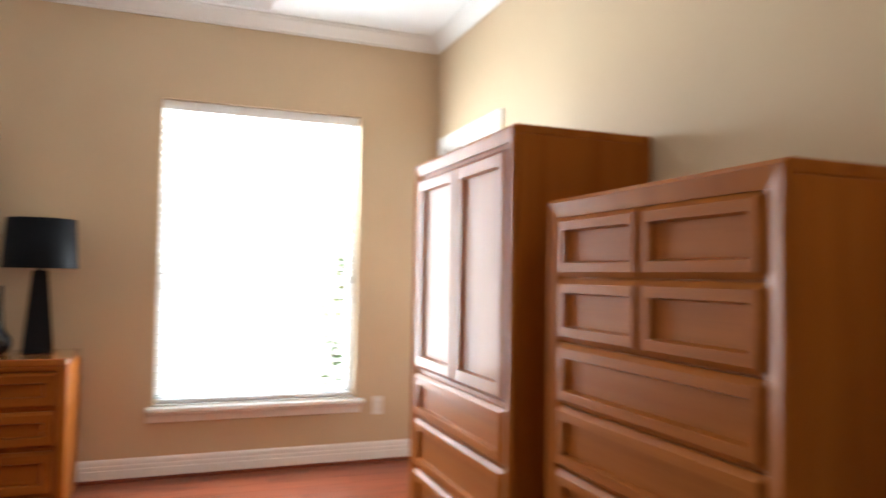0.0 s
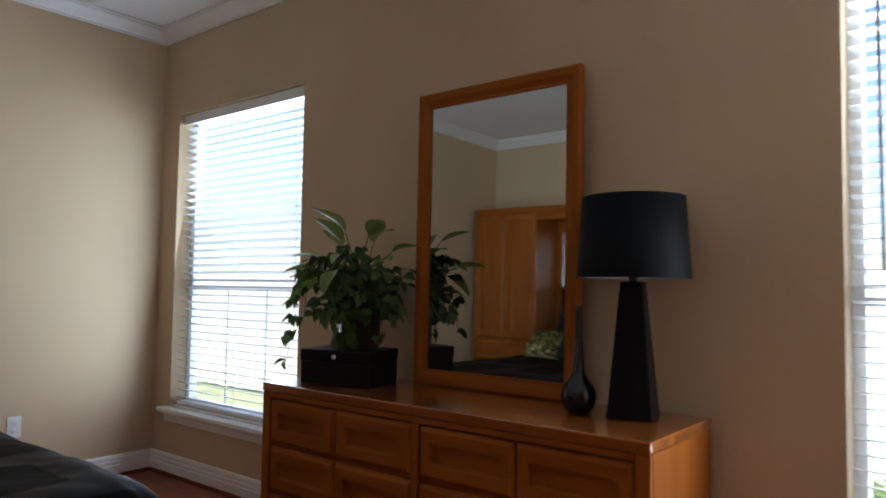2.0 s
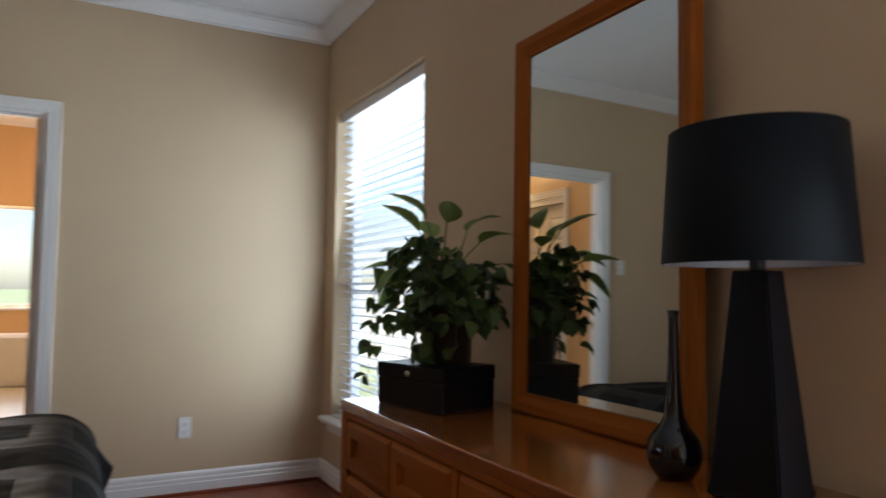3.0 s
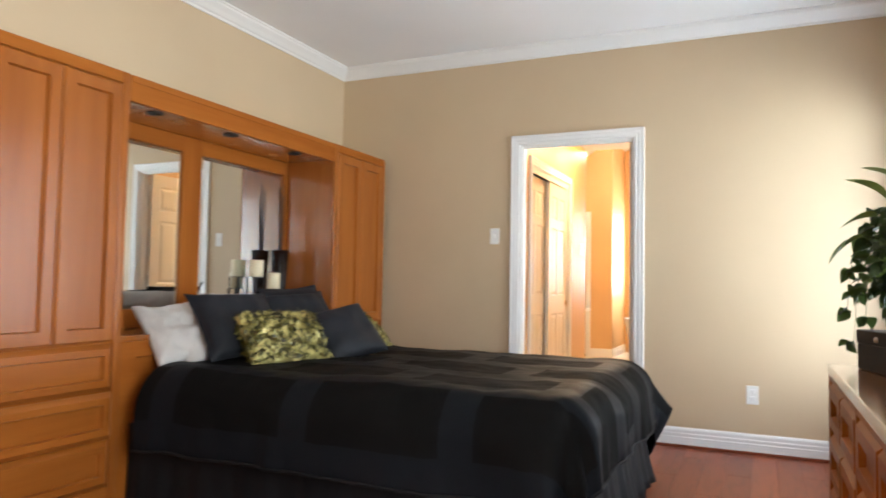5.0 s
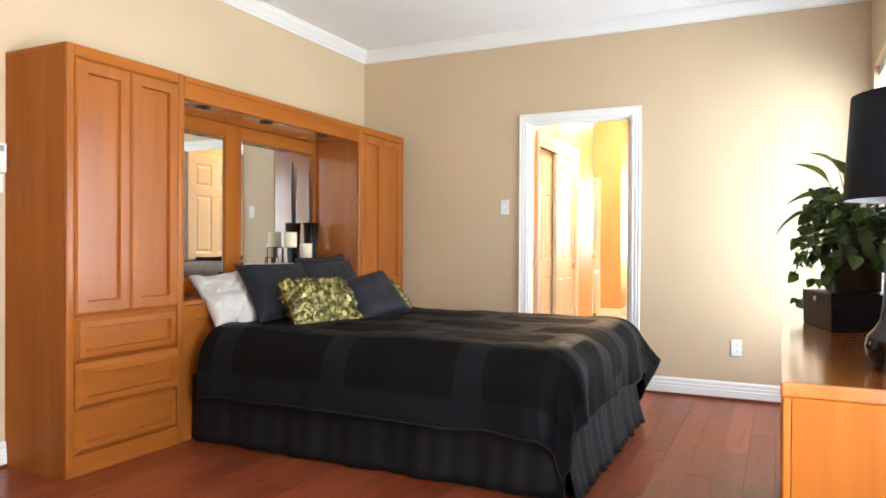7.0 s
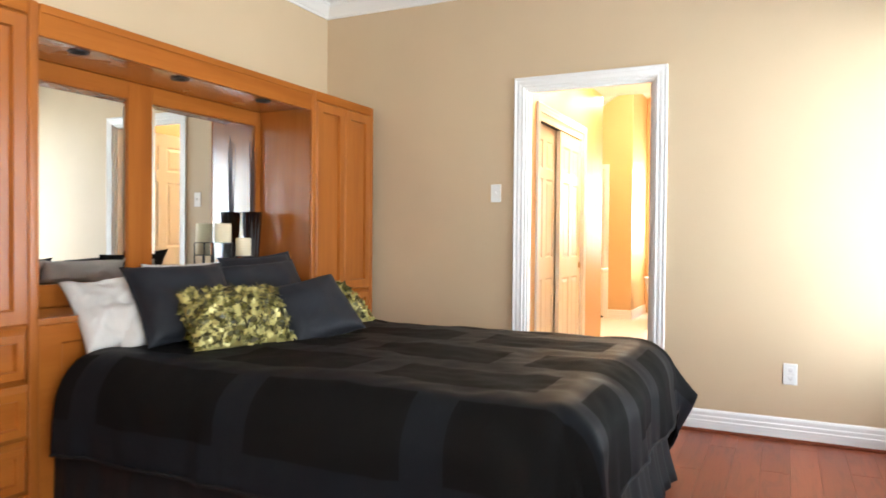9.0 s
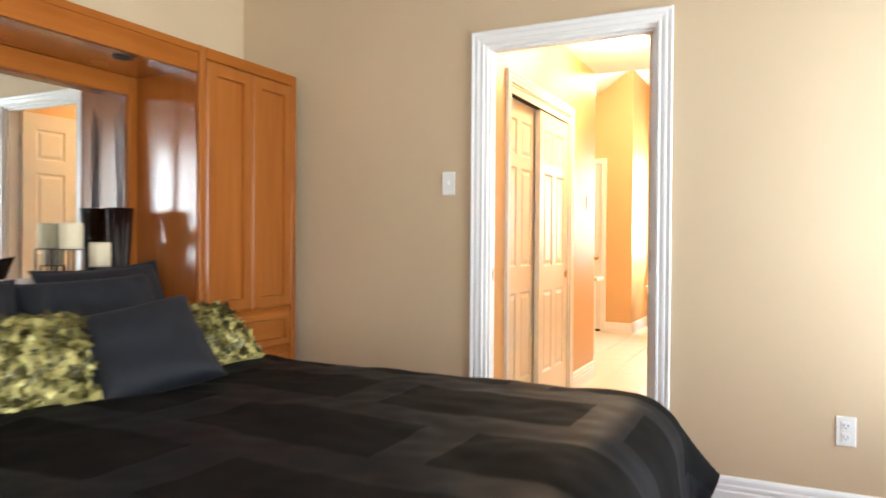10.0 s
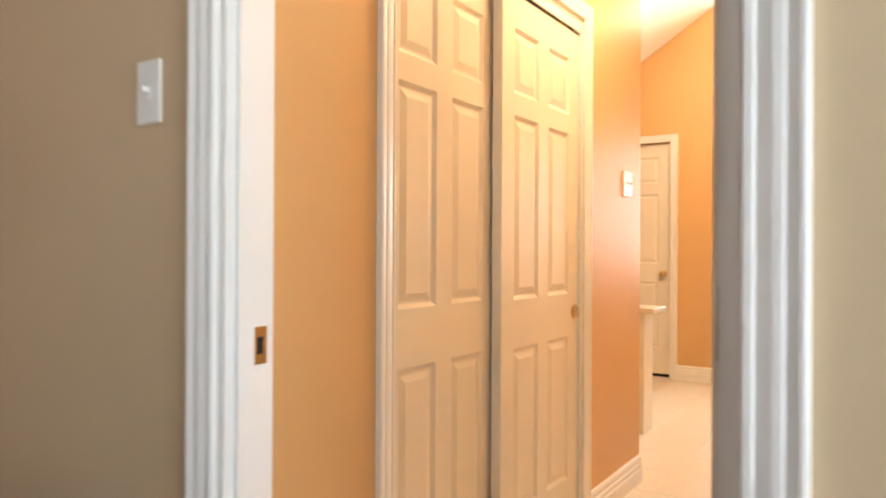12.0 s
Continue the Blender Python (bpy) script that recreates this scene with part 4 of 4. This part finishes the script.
pillow("throw_pillow", pose(-1.875, 1.845, .634, -43, -9, 160), .39, .34, .13, M_SHAM, "small charcoal throw pillow", 6)


def ruffled(m, label, seed):
    p = thing("throw_pillow", m, label, "pillow")
    w, h, t = .44, .29, .12
    part("cover", pillow_mesh(w, h, t, seed), M_SEQUIN, p, smooth=True)
    # petals sewn all over it
    r = random.Random(seed)
    vs, fs = [], []
    for k in range(1500):
        side = 1 if r.random() < .5 else -1
        u, v = r.uniform(-.97, .97), r.uniform(-.97, .97)
        puff = max(0, (1 - abs(u) ** 3.2) * (1 - abs(v) ** 3.2)) ** .55
        c = Vector((u * w / 2, side * (t / 2 * puff + .002), v * h / 2 + h / 2))
        nrm = Vector((u * .5, side, v * .5)).normalized()
        a = nrm.cross(Vector((r.uniform(-1, 1), r.uniform(-1, 1), r.uniform(-1, 1)))).normalized()
        cdir = nrm.cross(a)
        s = r.uniform(.013, .026)
        tip = a * s + nrm * s * r.uniform(.3, 1.0)
        i0 = len(vs)
        vs += [c - a * s * .5, c + cdir * s * .6 + nrm * s * .25, c + tip, c - cdir * s * .6 + nrm * s * .25]
        fs += [(i0, i0 + 1, i0 + 2), (i0, i0 + 2, i0 + 3)]
    me = bpy.data.meshes.new("petals")
    me.from_pydata([tuple(x) for x in vs], [], fs)
    me.materials.append(M_SEQUIN)
    o = shared("petals", me, p, Matrix())
    o["label"] = "small shiny olive petals"; o["kind"] = "stuff"
    return p


ruffled(pose(-1.505, 1.685, .634, -40, -1, 158), "olive green throw pillow covered in shiny ruffled petals", 11)
ruffled(pose(-2.25, 1.665, .634, -50, -2, 172), "olive green ruffled throw pillow by the corner cabinet", 12)

# ---------- things on the headboard shelf ----------
SZ = .760


def candle_stand(x, y, h, r=.04, ch=.09, ln="tall"):
    s = thing("candle_stand", pose(x, y, SZ), "%s black iron candle stand" % ln, "candle holder", "candle stands")
    part("plate", lathe([(r + .008, h - .004), (r + .008, h), (r + .002, h + .001)], 24), M_IRON, s)
    for sx, sy in ((-1, -1), (1, -1), (1, 1), (-1, 1)):
        part("leg", bm_box(sx * r * .8 - .003, sx * r * .8 + .003, sy * r * .8 - .003, sy * r * .8 + .003, 0, h - .004), M_IRON, s)
    b = bmesh.new()
    for a in ((-r * .8, r * .8, -r * .8 - .002, -r * .8 + .002), (-r * .8, r * .8, r * .8 - .002, r * .8 + .002), (-r * .8 - .002, -r * .8 + .002, -r * .8, r * .8), (r * .8 - .002, r * .8 + .002, -r * .8, r * .8)):
        bm_box(a[0], a[1], a[2], a[3], h * .45, h * .45 + .004, 0, b)
    part("brace", b, M_IRON, s)
    c = thing("candle", pose(x, y, SZ + h + .001), "cream pillar candle on an iron stand", "candle", "pillar candles")
    part("wax", lathe([(r * .95, 0), (r, .004), (r, ch - .006), (r * .93, ch), (r * .7, ch - .006), (.0, ch - .009)], 28, cap=False), M_WAX, c, smooth=True)
    part("wick", tube([(0, 0, ch - .01), (.001, 0, ch + .008)], .0012, 5), M_IRON, c)


candle_stand(-2.345, .750, .290, .047, .110, "tall")
candle_stand(-2.420, .835, .214, .043, .104, "low")


def stick_vase(x, y, h, seed):
    v = thing("vase", pose(x, y, SZ), "tall black glass vase holding dark twigs", "vase", "twig vases")
    # straight flared sides with soft upright flutes
    b = bmesh.new()
    N = 64
    rings = []
    for q, z in ((.026, 0), (.028, .004), (.029, .02), (.058, h), (.055, h), (.026, .03), (.004, .03)):
        rings.append([b.verts.new(((q + .0042 * math.cos(11 * t0) * q / .07) * math.cos(t0), (q + .0042 * math.cos(11 * t0) * q / .07) * math.sin(t0), z)) for t0 in [2 * math.pi * i / N for i in range(N)]])
    for r0, r1 in zip(rings, rings[1:]):
        for i in range(N): b.faces.new((r0[i], r0[(i + 1) % N], r1[(i + 1) % N], r1[i]))
    b.faces.new(rings[0][::-1]); b.faces.new(rings[-1])
    part("body", b, M_VASE, v, "glossy black fluted glass", smooth=True)
    r = random.Random(seed)
    for k in range(13):
        a, lean = r.uniform(0, 6.3), r.uniform(.01, .042)
        H = r.uniform(.78, .95)
        part("twig", tube([(0.008 * math.cos(a), .008 * math.sin(a), .06), (lean * .5 * math.cos(a), lean * .35 * math.sin(a), H * .5), (lean * 1.1 * math.cos(a) + r.uniform(-.01, .01), lean * .6 * math.sin(a), H)], .0034, 5, .45), M_STICK, v)


stick_vase(-2.575, .762, .475, 3)

# ---------- long dresser ----------
DX0, DX1, DY0, DY1, DZ = -1.733, -.084, 4.004, 4.470, .752
dr = thing("dresser", pose(DX0, DY0, 0), "long honey-oak dresser with framed drawers, between the windows", "dresser")
dw, dd = DX1 - DX0, DY1 - DY0
part("top", bm_box(-.002, dw + .002, -.024, dd, DZ - .036, DZ, .006, None, 3), M_TOP, dr)
part("end_panel", bm_box(0, .022, 0, dd - .002, 0, DZ - .036, .002), M_OAKV, dr)
part("end_panel", bm_box(dw - .022, dw, 0, dd - .002, 0, DZ - .036, .002), M_OAKV, dr)
part("back_panel", bm_box(.022, dw - .022, dd - .014, dd - .003, .03, DZ - .036), M_OAKH, dr)
for x0, x1 in ((0, .044), (dw - .044, dw), (dw / 2 - .014, dw / 2 + .014)):
    part("face_stile", bm_box(x0, x1, -.020, -.0005, .0 if x1 - x0 > .03 else .089, DZ - .0365, .005), M_OAKV, dr)
part("base_rail", bm_box(.044, dw - .044, -.019, -.0005, 0, .088, .005), M_OAKH, dr)
part("top_rail", bm_box(.044, dw - .044, -.019, -.0005, .694, DZ - .0365, .004), M_OAKH, dr)
part("inner_board", bm_box(.022, dw - .022, .001, .010, .05, DZ - .037), M_OAKH, dr)
half = dw / 2 - .014 - .046
for s in range(2):
    xs = .046 + s * (half + .030)
    for z0, z1 in ((.515, .688), (.325, .498)):
        for k in range(2):
            a = xs + k * (half / 2)
            part("drawer", front(a + .002, a + half / 2 - .002, z0, z1, .052, .024, .018, .015), M_OAKH, dr, m=pose(0, -.022, 0))
    part("drawer", front(xs + .002, xs + half - .002, .096, .308, .052, .024, .018, .015), M_OAKH, dr, m=pose(0, -.022, 0))


def chest(name, m, w, d, h, label, cat, rows):
    c = thing(name, m, label, cat)
    part("side_panel", bm_box(0, .024, 0, d, 0, h - .03, .002), M_OAKV, c)
    part("side_panel", bm_box(w - .024, w, 0, d, 0, h - .03, .002), M_OAKV, c)
    part("top", bm_box(0, w, -.002, d, h - .030, h, .003), M_OAKH, c)
    part("back_panel", bm_box(.024, w - .024, d - .012, d - .001, .02, h - .03), M_OAKV, c)
    part("inner_board", bm_box(.024, w - .024, .001, .010, .05, h - .031), M_OAKH, c)
    # mitred outer frame with a slope towards the fronts
    b = bmesh.new()
    fw = .055
    o = [(0, 0), (w, 0), (w, h), (0, h)]
    i = [(fw, .09), (w - fw, .09), (w - fw, h - fw), (fw, h - fw)]
    oi = [(.012, .012), (w - .012, .012), (w - .012, h - .012), (.012, h - .012)]
    lv = [[b.verts.new((x, y, z)) for x, z in pts] for pts, y in ((o, -.0025), (o, -.012), (oi, -.024), (i, -.012), (i, -.0025))]
    for a, e2 in zip(lv, lv[1:]):
        for k in range(4): b.faces.new((a[k], a[(k + 1) % 4], e2[(k + 1) % 4], e2[k]))
    part("face_frame", b, M_OAKV, c)
    for nm, a0, a1, z0, z1, mat, bd in rows:
        part(nm, front(a0, a1, z0, z1, bd, .024, .018, .015), mat, c, m=pose(0, -.023, 0))
    return c


# tall chest of drawers and armoire stand against the east wall; local x runs towards -y of the room
cw = .894
crow = []
for z0, z1 in ((1.190, 1.366), (1.004, 1.185)):
    crow += [("drawer", .057, cw / 2 - .002, z0, z1, M_OAKH, .040), ("drawer", cw / 2 + .002, cw - .057, z0, z1, M_OAKH, .040)]
for z0, z1 in ((.822, .998), (.638, .816), (.455, .632), (.272, .449), (.094, .266)):
    crow.append(("drawer", .057, cw - .057, z0, z1, M_OAKH, .040))
chest("chest_of_drawers", pose(1.474, 2.011, 0, 0, 0, -90), cw, .50, 1.421, "tall honey-oak chest of framed drawers against the wall", "chest of drawers", crow)
aw = 1.033
arow = []
mid = aw / 2
arow += [("door", .058, mid - .002, .765, 1.628, M_OAKV, .058), ("door", mid + .002, aw - .058, .765, 1.628, M_OAKV, .058)]
for z0, z1 in ((.548, .742), (.322, .538), (.094, .312)):
    arow.append(("drawer", .058, aw - .058, z0, z1, M_OAKH, .045))
chest("armoire", pose(1.454, 3.245, 0, 0, 0, -90), aw, .53, 1.700, "honey-oak armoire with two panelled doors over drawers", "armoire", arow)

# ---------- on the dresser ----------
mr = thing("dresser_mirror", pose(-.900, 4.432, DZ + .001, -.5, 0, 0), "tall honey-oak framed mirror leaning on the wall", "mirror")
mw, mh, fw = .765, 1.212, .062
b = bmesh.new()
prof = [(0, 0, .0), (.0, 0, -.030), (.008, 0, -.036), (.030, 0, -.034), (.052, 0, -.022), (.062, 0, -.020), (.062, 0, -.010)]


def mould(b, w, h, prof, side):
    ls = []
    cs = [((-w / 2, 0), (1, 1)), ((w / 2, 0), (-1, 1)), ((w / 2, h), (-1, -1)), ((-w / 2, h), (1, -1))]
    for k in (side, (side + 1) % 4):
        (x, z), (sx, sz) = cs[k]
        ls.append([b.verts.new((x + sx * p[0], p[2], z + sz * p[0])) for p in prof])
    a, e2 = ls
    n = len(prof)
    for k in range(n): b.faces.new((a[k], a[(k + 1) % n], e2[(k + 1) % n], e2[k]))
    b.faces.new(a); b.faces.new(e2[::-1])
    return b


for k in range(4):
    part("frame_rail" if k % 2 == 0 else "frame_stile", mould(bmesh.new(), mw, mh, prof, k), M_OAKH if k % 2 == 0 else M_OAKV, mr)
part("glass", bm_box(-mw / 2 + .060, mw / 2 - .060, -.014, -.009, .060, mh - .060), M_OLDMIRROR, mr, "silvered mirror glass")
part("backing", bm_box(-mw / 2 + .02, mw / 2 - .02, -.008, -.002, .02, mh - .02), M_OAKV, mr)

lp = thing("table_lamp", pose(-.268, 4.295, DZ + .001), "black table lamp with a tapered square base and drum shade", "table lamp")
b = bmesh.new()
hs = [(.066, 0), (.070, .004), (.068, .02), (.035, .42), (.032, .425)]
lv = [[b.verts.new((sx * r, sy * r, z)) for sx, sy in ((-1, -1), (1, -1), (1, 1), (-1, 1))] for r, z in hs]
for a, e2 in zip(lv, lv[1:]):
    for k in range(4): b.faces.new((a[k], a[(k + 1) % 4], e2[(k + 1) % 4], e2[k]))
b.faces.new(lv[0][::-1]); b.faces.new(lv[-1])
bmesh.ops.bevel(b, geom=[ed for ed in b.edges if abs(ed.verts[0].co.z - ed.verts[1].co.z) > .1], offset=.004, segments=2, affect="EDGES")
part("base", b, M_LAMPBLACK, lp, m=pose(0, 0, 0, 0, 0, 12))
part("neck", lathe([(.014, .424), (.014, .46), (.009, .465), (.009, .68)], 16), M_IRON, lp)
sh = part("shade", lathe([(.177, .437), (.161, .694), (.159, .694), (.175, .437)], 56, cap=False), M_SHADE, lp, "black fabric drum shade", True)
part("lining", lathe([(.1745, .4375), (.1585, .6935)], 56, cap=False), M_SHADEIN, sh, "pale shade lining", True)
for a in (0, 120, 240):
    part("spider_arm", tube([(0, 0, .68), (.158 * math.cos(radians(a)), .158 * math.sin(radians(a)), .682)], .002, 5), M_IRON, sh)
part("bulb", lathe([(.012, .50), (.014, .52), (.03, .57), (.028, .60), (.0, .625)], 18, cap=False), M_VINYL, lp, "unlit white bulb", True)

bv = thing("bottle_vase", pose(-.430, 4.240, DZ + .001), "glossy black bottle vase with a long thin neck", "vase")
part("body", lathe([(.024, 0), (.036, .004), (.052, .028), (.058, .055), (.052, .083), (.033, .106), (.021, .128), (.016, .17), (.012, .25), (.0105, .33), (.012, .345), (.009, .344), (.008, .25), (.0, .2)], 40, cap=False), M_BLACK, bv, smooth=True)

bx = thing("keepsake_box", pose(-1.465, 4.226, DZ + .001, 0, 0, 16), "black leatherette box under a potted plant", "box")
part("body", bm_box(-.172, .150, -.118, .118, 0, .092, .004), M_BOX, bx)
part("lid", bm_box(-.175, .153, -.121, .121, .092, .140, .005), M_BOX, bx)
part("clasp", lathe([(.010, 0), (.010, .004), (.005, .008), (.0, .009)], 14, cap=False), M_NICKEL, bx, "small round metal clasp", True, pose(-.015, -.121, .112, 90, 0, 0))

# potted plant
pl = thing("potted_plant", pose(-1.450, 4.250, DZ + .144), "leafy green plant with trailing ivy in a dark pot", "potted plant")
part("pot", lathe([(.080, 0), (.084, .004), (.088, .20), (.094, .205), (.094, .225), (.086, .225), (.082, .19), (.0, .185)], 36, cap=False), M_POTDARK, pl, "dark brown cylindrical pot", True)


def leaf_mesh(name, L, Wd, curl, n=7):
    b = bmesh.new()
    rows = []
    for i in range(n + 1):
        s = i / n
        hw = Wd / 2 * math.sin(math.pi * min(1, s ** .75)) ** .9 * (1 if i not in (0, n) else 0)
        y = L * s
        z = -curl * L * s * s
        rows.append([b.verts.new((k * hw, y, z + abs(k) * hw * .35)) for k in (-1, -.5, 0, .5, 1)] if hw > 0 else [b.verts.new((0, y, z))])
    for a, c in zip(rows, rows[1:]):
        if len(a) == 1:
            for k in range(4): b.faces.new((a[0], c[k + 1], c[k]))
        elif len(c) == 1:
            for k in range(4): b.faces.new((a[k], a[k + 1], c[0]))
        else:
            for k in range(4): b.faces.new((a[k], a[k + 1], c[k + 1], c[k]))
    me = bpy.data.meshes.new(name); b.to_mesh(me); b.free()
    for p in me.polygons: p.use_smooth = True
    return me


BIG = [leaf_mesh("leaf", .148, .080, c) for c in (.15, .4, .7)]
SM = [leaf_mesh("leaf", .055, .050, c, 5) for c in (.1, .35, .6)]
for me in BIG: me.materials.append(M_LEAF)
for me in SM: me.materials.append(M_IVY)
r = random.Random(21)
# broad leaves on arching stems: heading, reach, height, leaf turn
for az, reach, hgt, lean in ((200, .20, .50, 10), (172, .15, .56, 25), (225, .20, .43, 0), (20, .14, .52, 20), (-25, .20, .46, 0), (95, .08, .58, 50), (262, .10, .57, 55), (-70, .15, .50, 15),
                             (150, .20, .44, -5), (285, .19, .42, -10), (330, .11, .60, 40), (240, .07, .62, 65), (45, .19, .44, -10), (188, .24, .38, -25)):
    a = radians(az)
    base = Vector((.02 * math.cos(a), .02 * math.sin(a), .19))
    tip = Vector((reach * math.cos(a), min(.15, reach * math.sin(a)), hgt * .80 - .02))
    midp = (base + tip) / 2 + Vector((-.02 * math.cos(a), 0, .05))
    st = part("stem", tube([base, midp, tip], .0028, 5, .7), M_STEM, pl)
    h = math.degrees(math.atan2(tip.y, tip.x))
    shared("leaf", BIG[r.randrange(3)], pl, Matrix.Translation(tip) @ pose(0, 0, 0, lean + r.uniform(-12, 12), r.uniform(-35, 35), h - 90) @ Matrix.Diagonal((r.uniform(.85, 1.1),) * 3 + (1,)))
# ivy mound and trailing runners
for k in range(250):
    a, rr, hh = r.uniform(0, 6.283), r.uniform(.03, .185), r.uniform(.16, .36)
    if hh < .2 and rr < .1: rr += .06
    p = Vector((rr * math.cos(a), max(-.22, min(.17, rr * math.sin(a))), hh - .25 * rr))
    shared("leaf", SM[r.randrange(3)], pl, Matrix.Translation(p) @ pose(0, 0, 0, r.uniform(-70, 30), r.uniform(-40, 40), math.degrees(a) - 90 + r.uniform(-50, 50)) @ Matrix.Diagonal((r.uniform(.8, 1.25),) * 3 + (1,)))
for az, reach, drop in ((205, .33, .13), (190, .30, .05), (232, .27, .10), (255, .20, .02), (-45, .20, -.05), (-20, .21, .10), (218, .30, .22), (275, .16, -.10), (300, .17, .02)):
    a = radians(az)
    pts = []
    for i in range(7):
        s = i / 6
        rad = reach * math.sin(s * 1.5) / math.sin(1.5)
        pts.append((rad * math.cos(a), max(-.26, min(.16, rad * math.sin(a))), .24 + .18 * math.sin(s * 3.0) - (drop + .10) * s * s))
    part("runner", tube(pts, .0018, 5, .6), M_STEM, pl)
    for p in pts[1:]:
        for _ in range(3):
            shared("leaf", SM[r.randrange(3)], pl, Matrix.Translation(Vector(p) + Vector((r.uniform(-.012, .012), r.uniform(-.012, .012), 0))) @ pose(0, 0, 0, r.uniform(-80, 0), r.uniform(-40, 40), az - 90 + r.uniform(-80, 80)) @ Matrix.Diagonal((r.uniform(.6, 1.0),) * 3 + (1,)))
# ivy hanging over the pot's face
for k in range(26):
    a = radians(r.uniform(235, 300))
    shared("leaf", SM[r.randrange(3)], pl, Matrix.Translation(Vector((.098 * math.cos(a), .098 * math.sin(a), r.uniform(.03, .22)))) @ pose(0, 0, 0, r.uniform(-85, -50), r.uniform(-40, 40), math.degrees(a) - 90 + r.uniform(-30, 30)))

# ---------- garden outside ----------
setting("ground", bm_box(-900, 900, -900, 900, -.45, -.35), M_GRASS, "green lawn outside the windows", "lawn")
fn = thing("garden_fence", pose(-16, 8.2, -.35), "pale weathered board fence beyond the lawn", "fence")
for k in range(6):
    part("post", bm_box(k * 5 - .05, k * 5 + .05, .03, .12, 0, 1.7, .005), M_FENCE, fn)
bd = bpy.data.meshes.new("board"); bb = bm_box(-.068, .068, -.01, .01, .03, 1.65, .004, None, 1); bb.to_mesh(bd); bb.free(); bd.materials.append(M_FENCE)
for k in range(180):
    shared("board", bd, fn, pose(k * .14, 0, r.uniform(-.01, .01), 0, r.uniform(-.3, .3), 0))
part("rail", bm_box(-.05, 25.1, .011, .05, .5, .58), M_FENCE, fn)
part("rail", bm_box(-.05, 25.1, .011, .05, 1.3, 1.38), M_FENCE, fn)


def shrub(x, y, rad, hgt, seed, label):
    s = thing("shrub", pose(x, y, -.35), label, "shrub")
    rr = random.Random(seed)
    for k in range(7):
        a = rr.uniform(0, 6.3)
        part("branch", tube([(0, 0, 0), (.3 * rad * math.cos(a), .3 * rad * math.sin(a), hgt * .45), (.75 * rad * math.cos(a), .75 * rad * math.sin(a), hgt * rr.uniform(.7, .95))], .014, 6, .4), M_STICK, s)
    vs, fs = [], []
    for k in range(1400):
        a, ph, q2 = rr.uniform(0, 6.3), rr.uniform(0, 1), rr.uniform(.35, 1) * (1 + .25 * math.sin(5 * k))
        c = Vector((rad * q2 * math.cos(a) * math.sin(math.pi * (.15 + .8 * ph)), rad * q2 * math.sin(a) * math.sin(math.pi * (.15 + .8 * ph)), hgt * (.1 + .95 * ph)))
        d1 = Vector((rr.uniform(-1, 1), rr.uniform(-1, 1), rr.uniform(-.6, .6))).normalized(); d2 = d1.cross(Vector((rr.uniform(-1, 1), rr.uniform(-1, 1), 1))).normalized()
        L = rr.uniform(.04, .075)
        i0 = len(vs)
        vs += [c, c + d1 * L * .5 + d2 * L * .28, c + d1 * L, c + d1 * L * .5 - d2 * L * .28]
        fs.append((i0, i0 + 1, i0 + 2, i0 + 3))
    me = bpy.data.meshes.new("foliage"); me.from_pydata([tuple(v) for v in vs], [], fs); me.materials.append(M_SHRUB)
    o = shared("foliage", me, s, Matrix()); o["kind"] = "stuff"


shrub(1.75, 5.65, .42, 1.75, 1, "leafy green shrub close to the window")
for k, (hx, hr, hh) in enumerate(((-.3, .75, .20), (.8, .8, .22), (1.9, .8, .20), (2.9, .8, .24))):
    shrub(hx, 7.7, hr, hh, 20 + k, "leafy pale green hedge shrub before the fence")
shrub(-.6, 7.1, .5, .6, 3, "low green shrub on the lawn")
shrub(-4.3, 7.2, .5, .6, 4, "low green shrub beyond the window")

# ---------- floors, piece by piece ----------
fl = thing("floor", pose(0, 0, 0), "red-brown cherry laminate planks", "floor", "", "structure")
PW, PL = .1275, 1.215
meshes = {}


def plank(parent, x0, x1, y0, y1, mat):
    key = (round(x1 - x0, 3), round(y1 - y0, 3))
    if key not in meshes:
        b = bm_box(0, x1 - x0 - .0008, 0, y1 - y0 - .0008, -.02, 0, .0007, None, 1)
        me = bpy.data.meshes.new("plank"); b.to_mesh(me); b.free(); me.materials.append(mat)
        meshes[key] = me
    shared("plank", meshes[key], parent, pose(x0, y0, 0))


y, k = YH, 0
while y < YW - .01:
    y2 = min(y + PW, YW)
    x = XD - PL * ((k * .37) % 1) 
    while x < XC:
        x0, x1 = max(x, XD), min(x + PL, XC)
        if x1 - x0 > .02: plank(fl, x0, x1, y, y2, M_LAM)
        x += PL
    y, k = y2, k + 1
setting("floor_threshold", bm_box(XD - TW, XD - .001, 2.18, 2.966, -.03, .006, .004), M_OAKD, "dark red wooden threshold strip", "threshold")
setting("floor_entry_sill", bm_box(.216, 1.184, YH - TH, YH, -.03, 0), M_LAM, "red-brown laminate under the entry doorway", "floor")
ft = thing("floor_bath", pose(0, 0, 0), "cream square floor tiles of the hall and bathroom", "floor", "", "structure")
setting("floor_grout", bm_box(-10, XD - TW - .001, -.2, HALLN, -.03, -.0035), M_DOOR, "pale grout bed under the tiles", "floor")
meshes = {}
T = .33
tile = bm_box(.0015, T - .0015, .0015, T - .0015, -.01, 0, .0015, None, 1)
tme = bpy.data.meshes.new("tile"); tile.to_mesh(tme); tile.free(); tme.materials.append(M_TILE)
for i in range(19):
    for j in range(10):
        x, y = XD - TW - .002 - (i + 1) * T, HALLN - (j + 1) * T
        if x > HX and y < HY - .4: continue
        o = shared("tile", tme, ft, pose(x, y, 0))
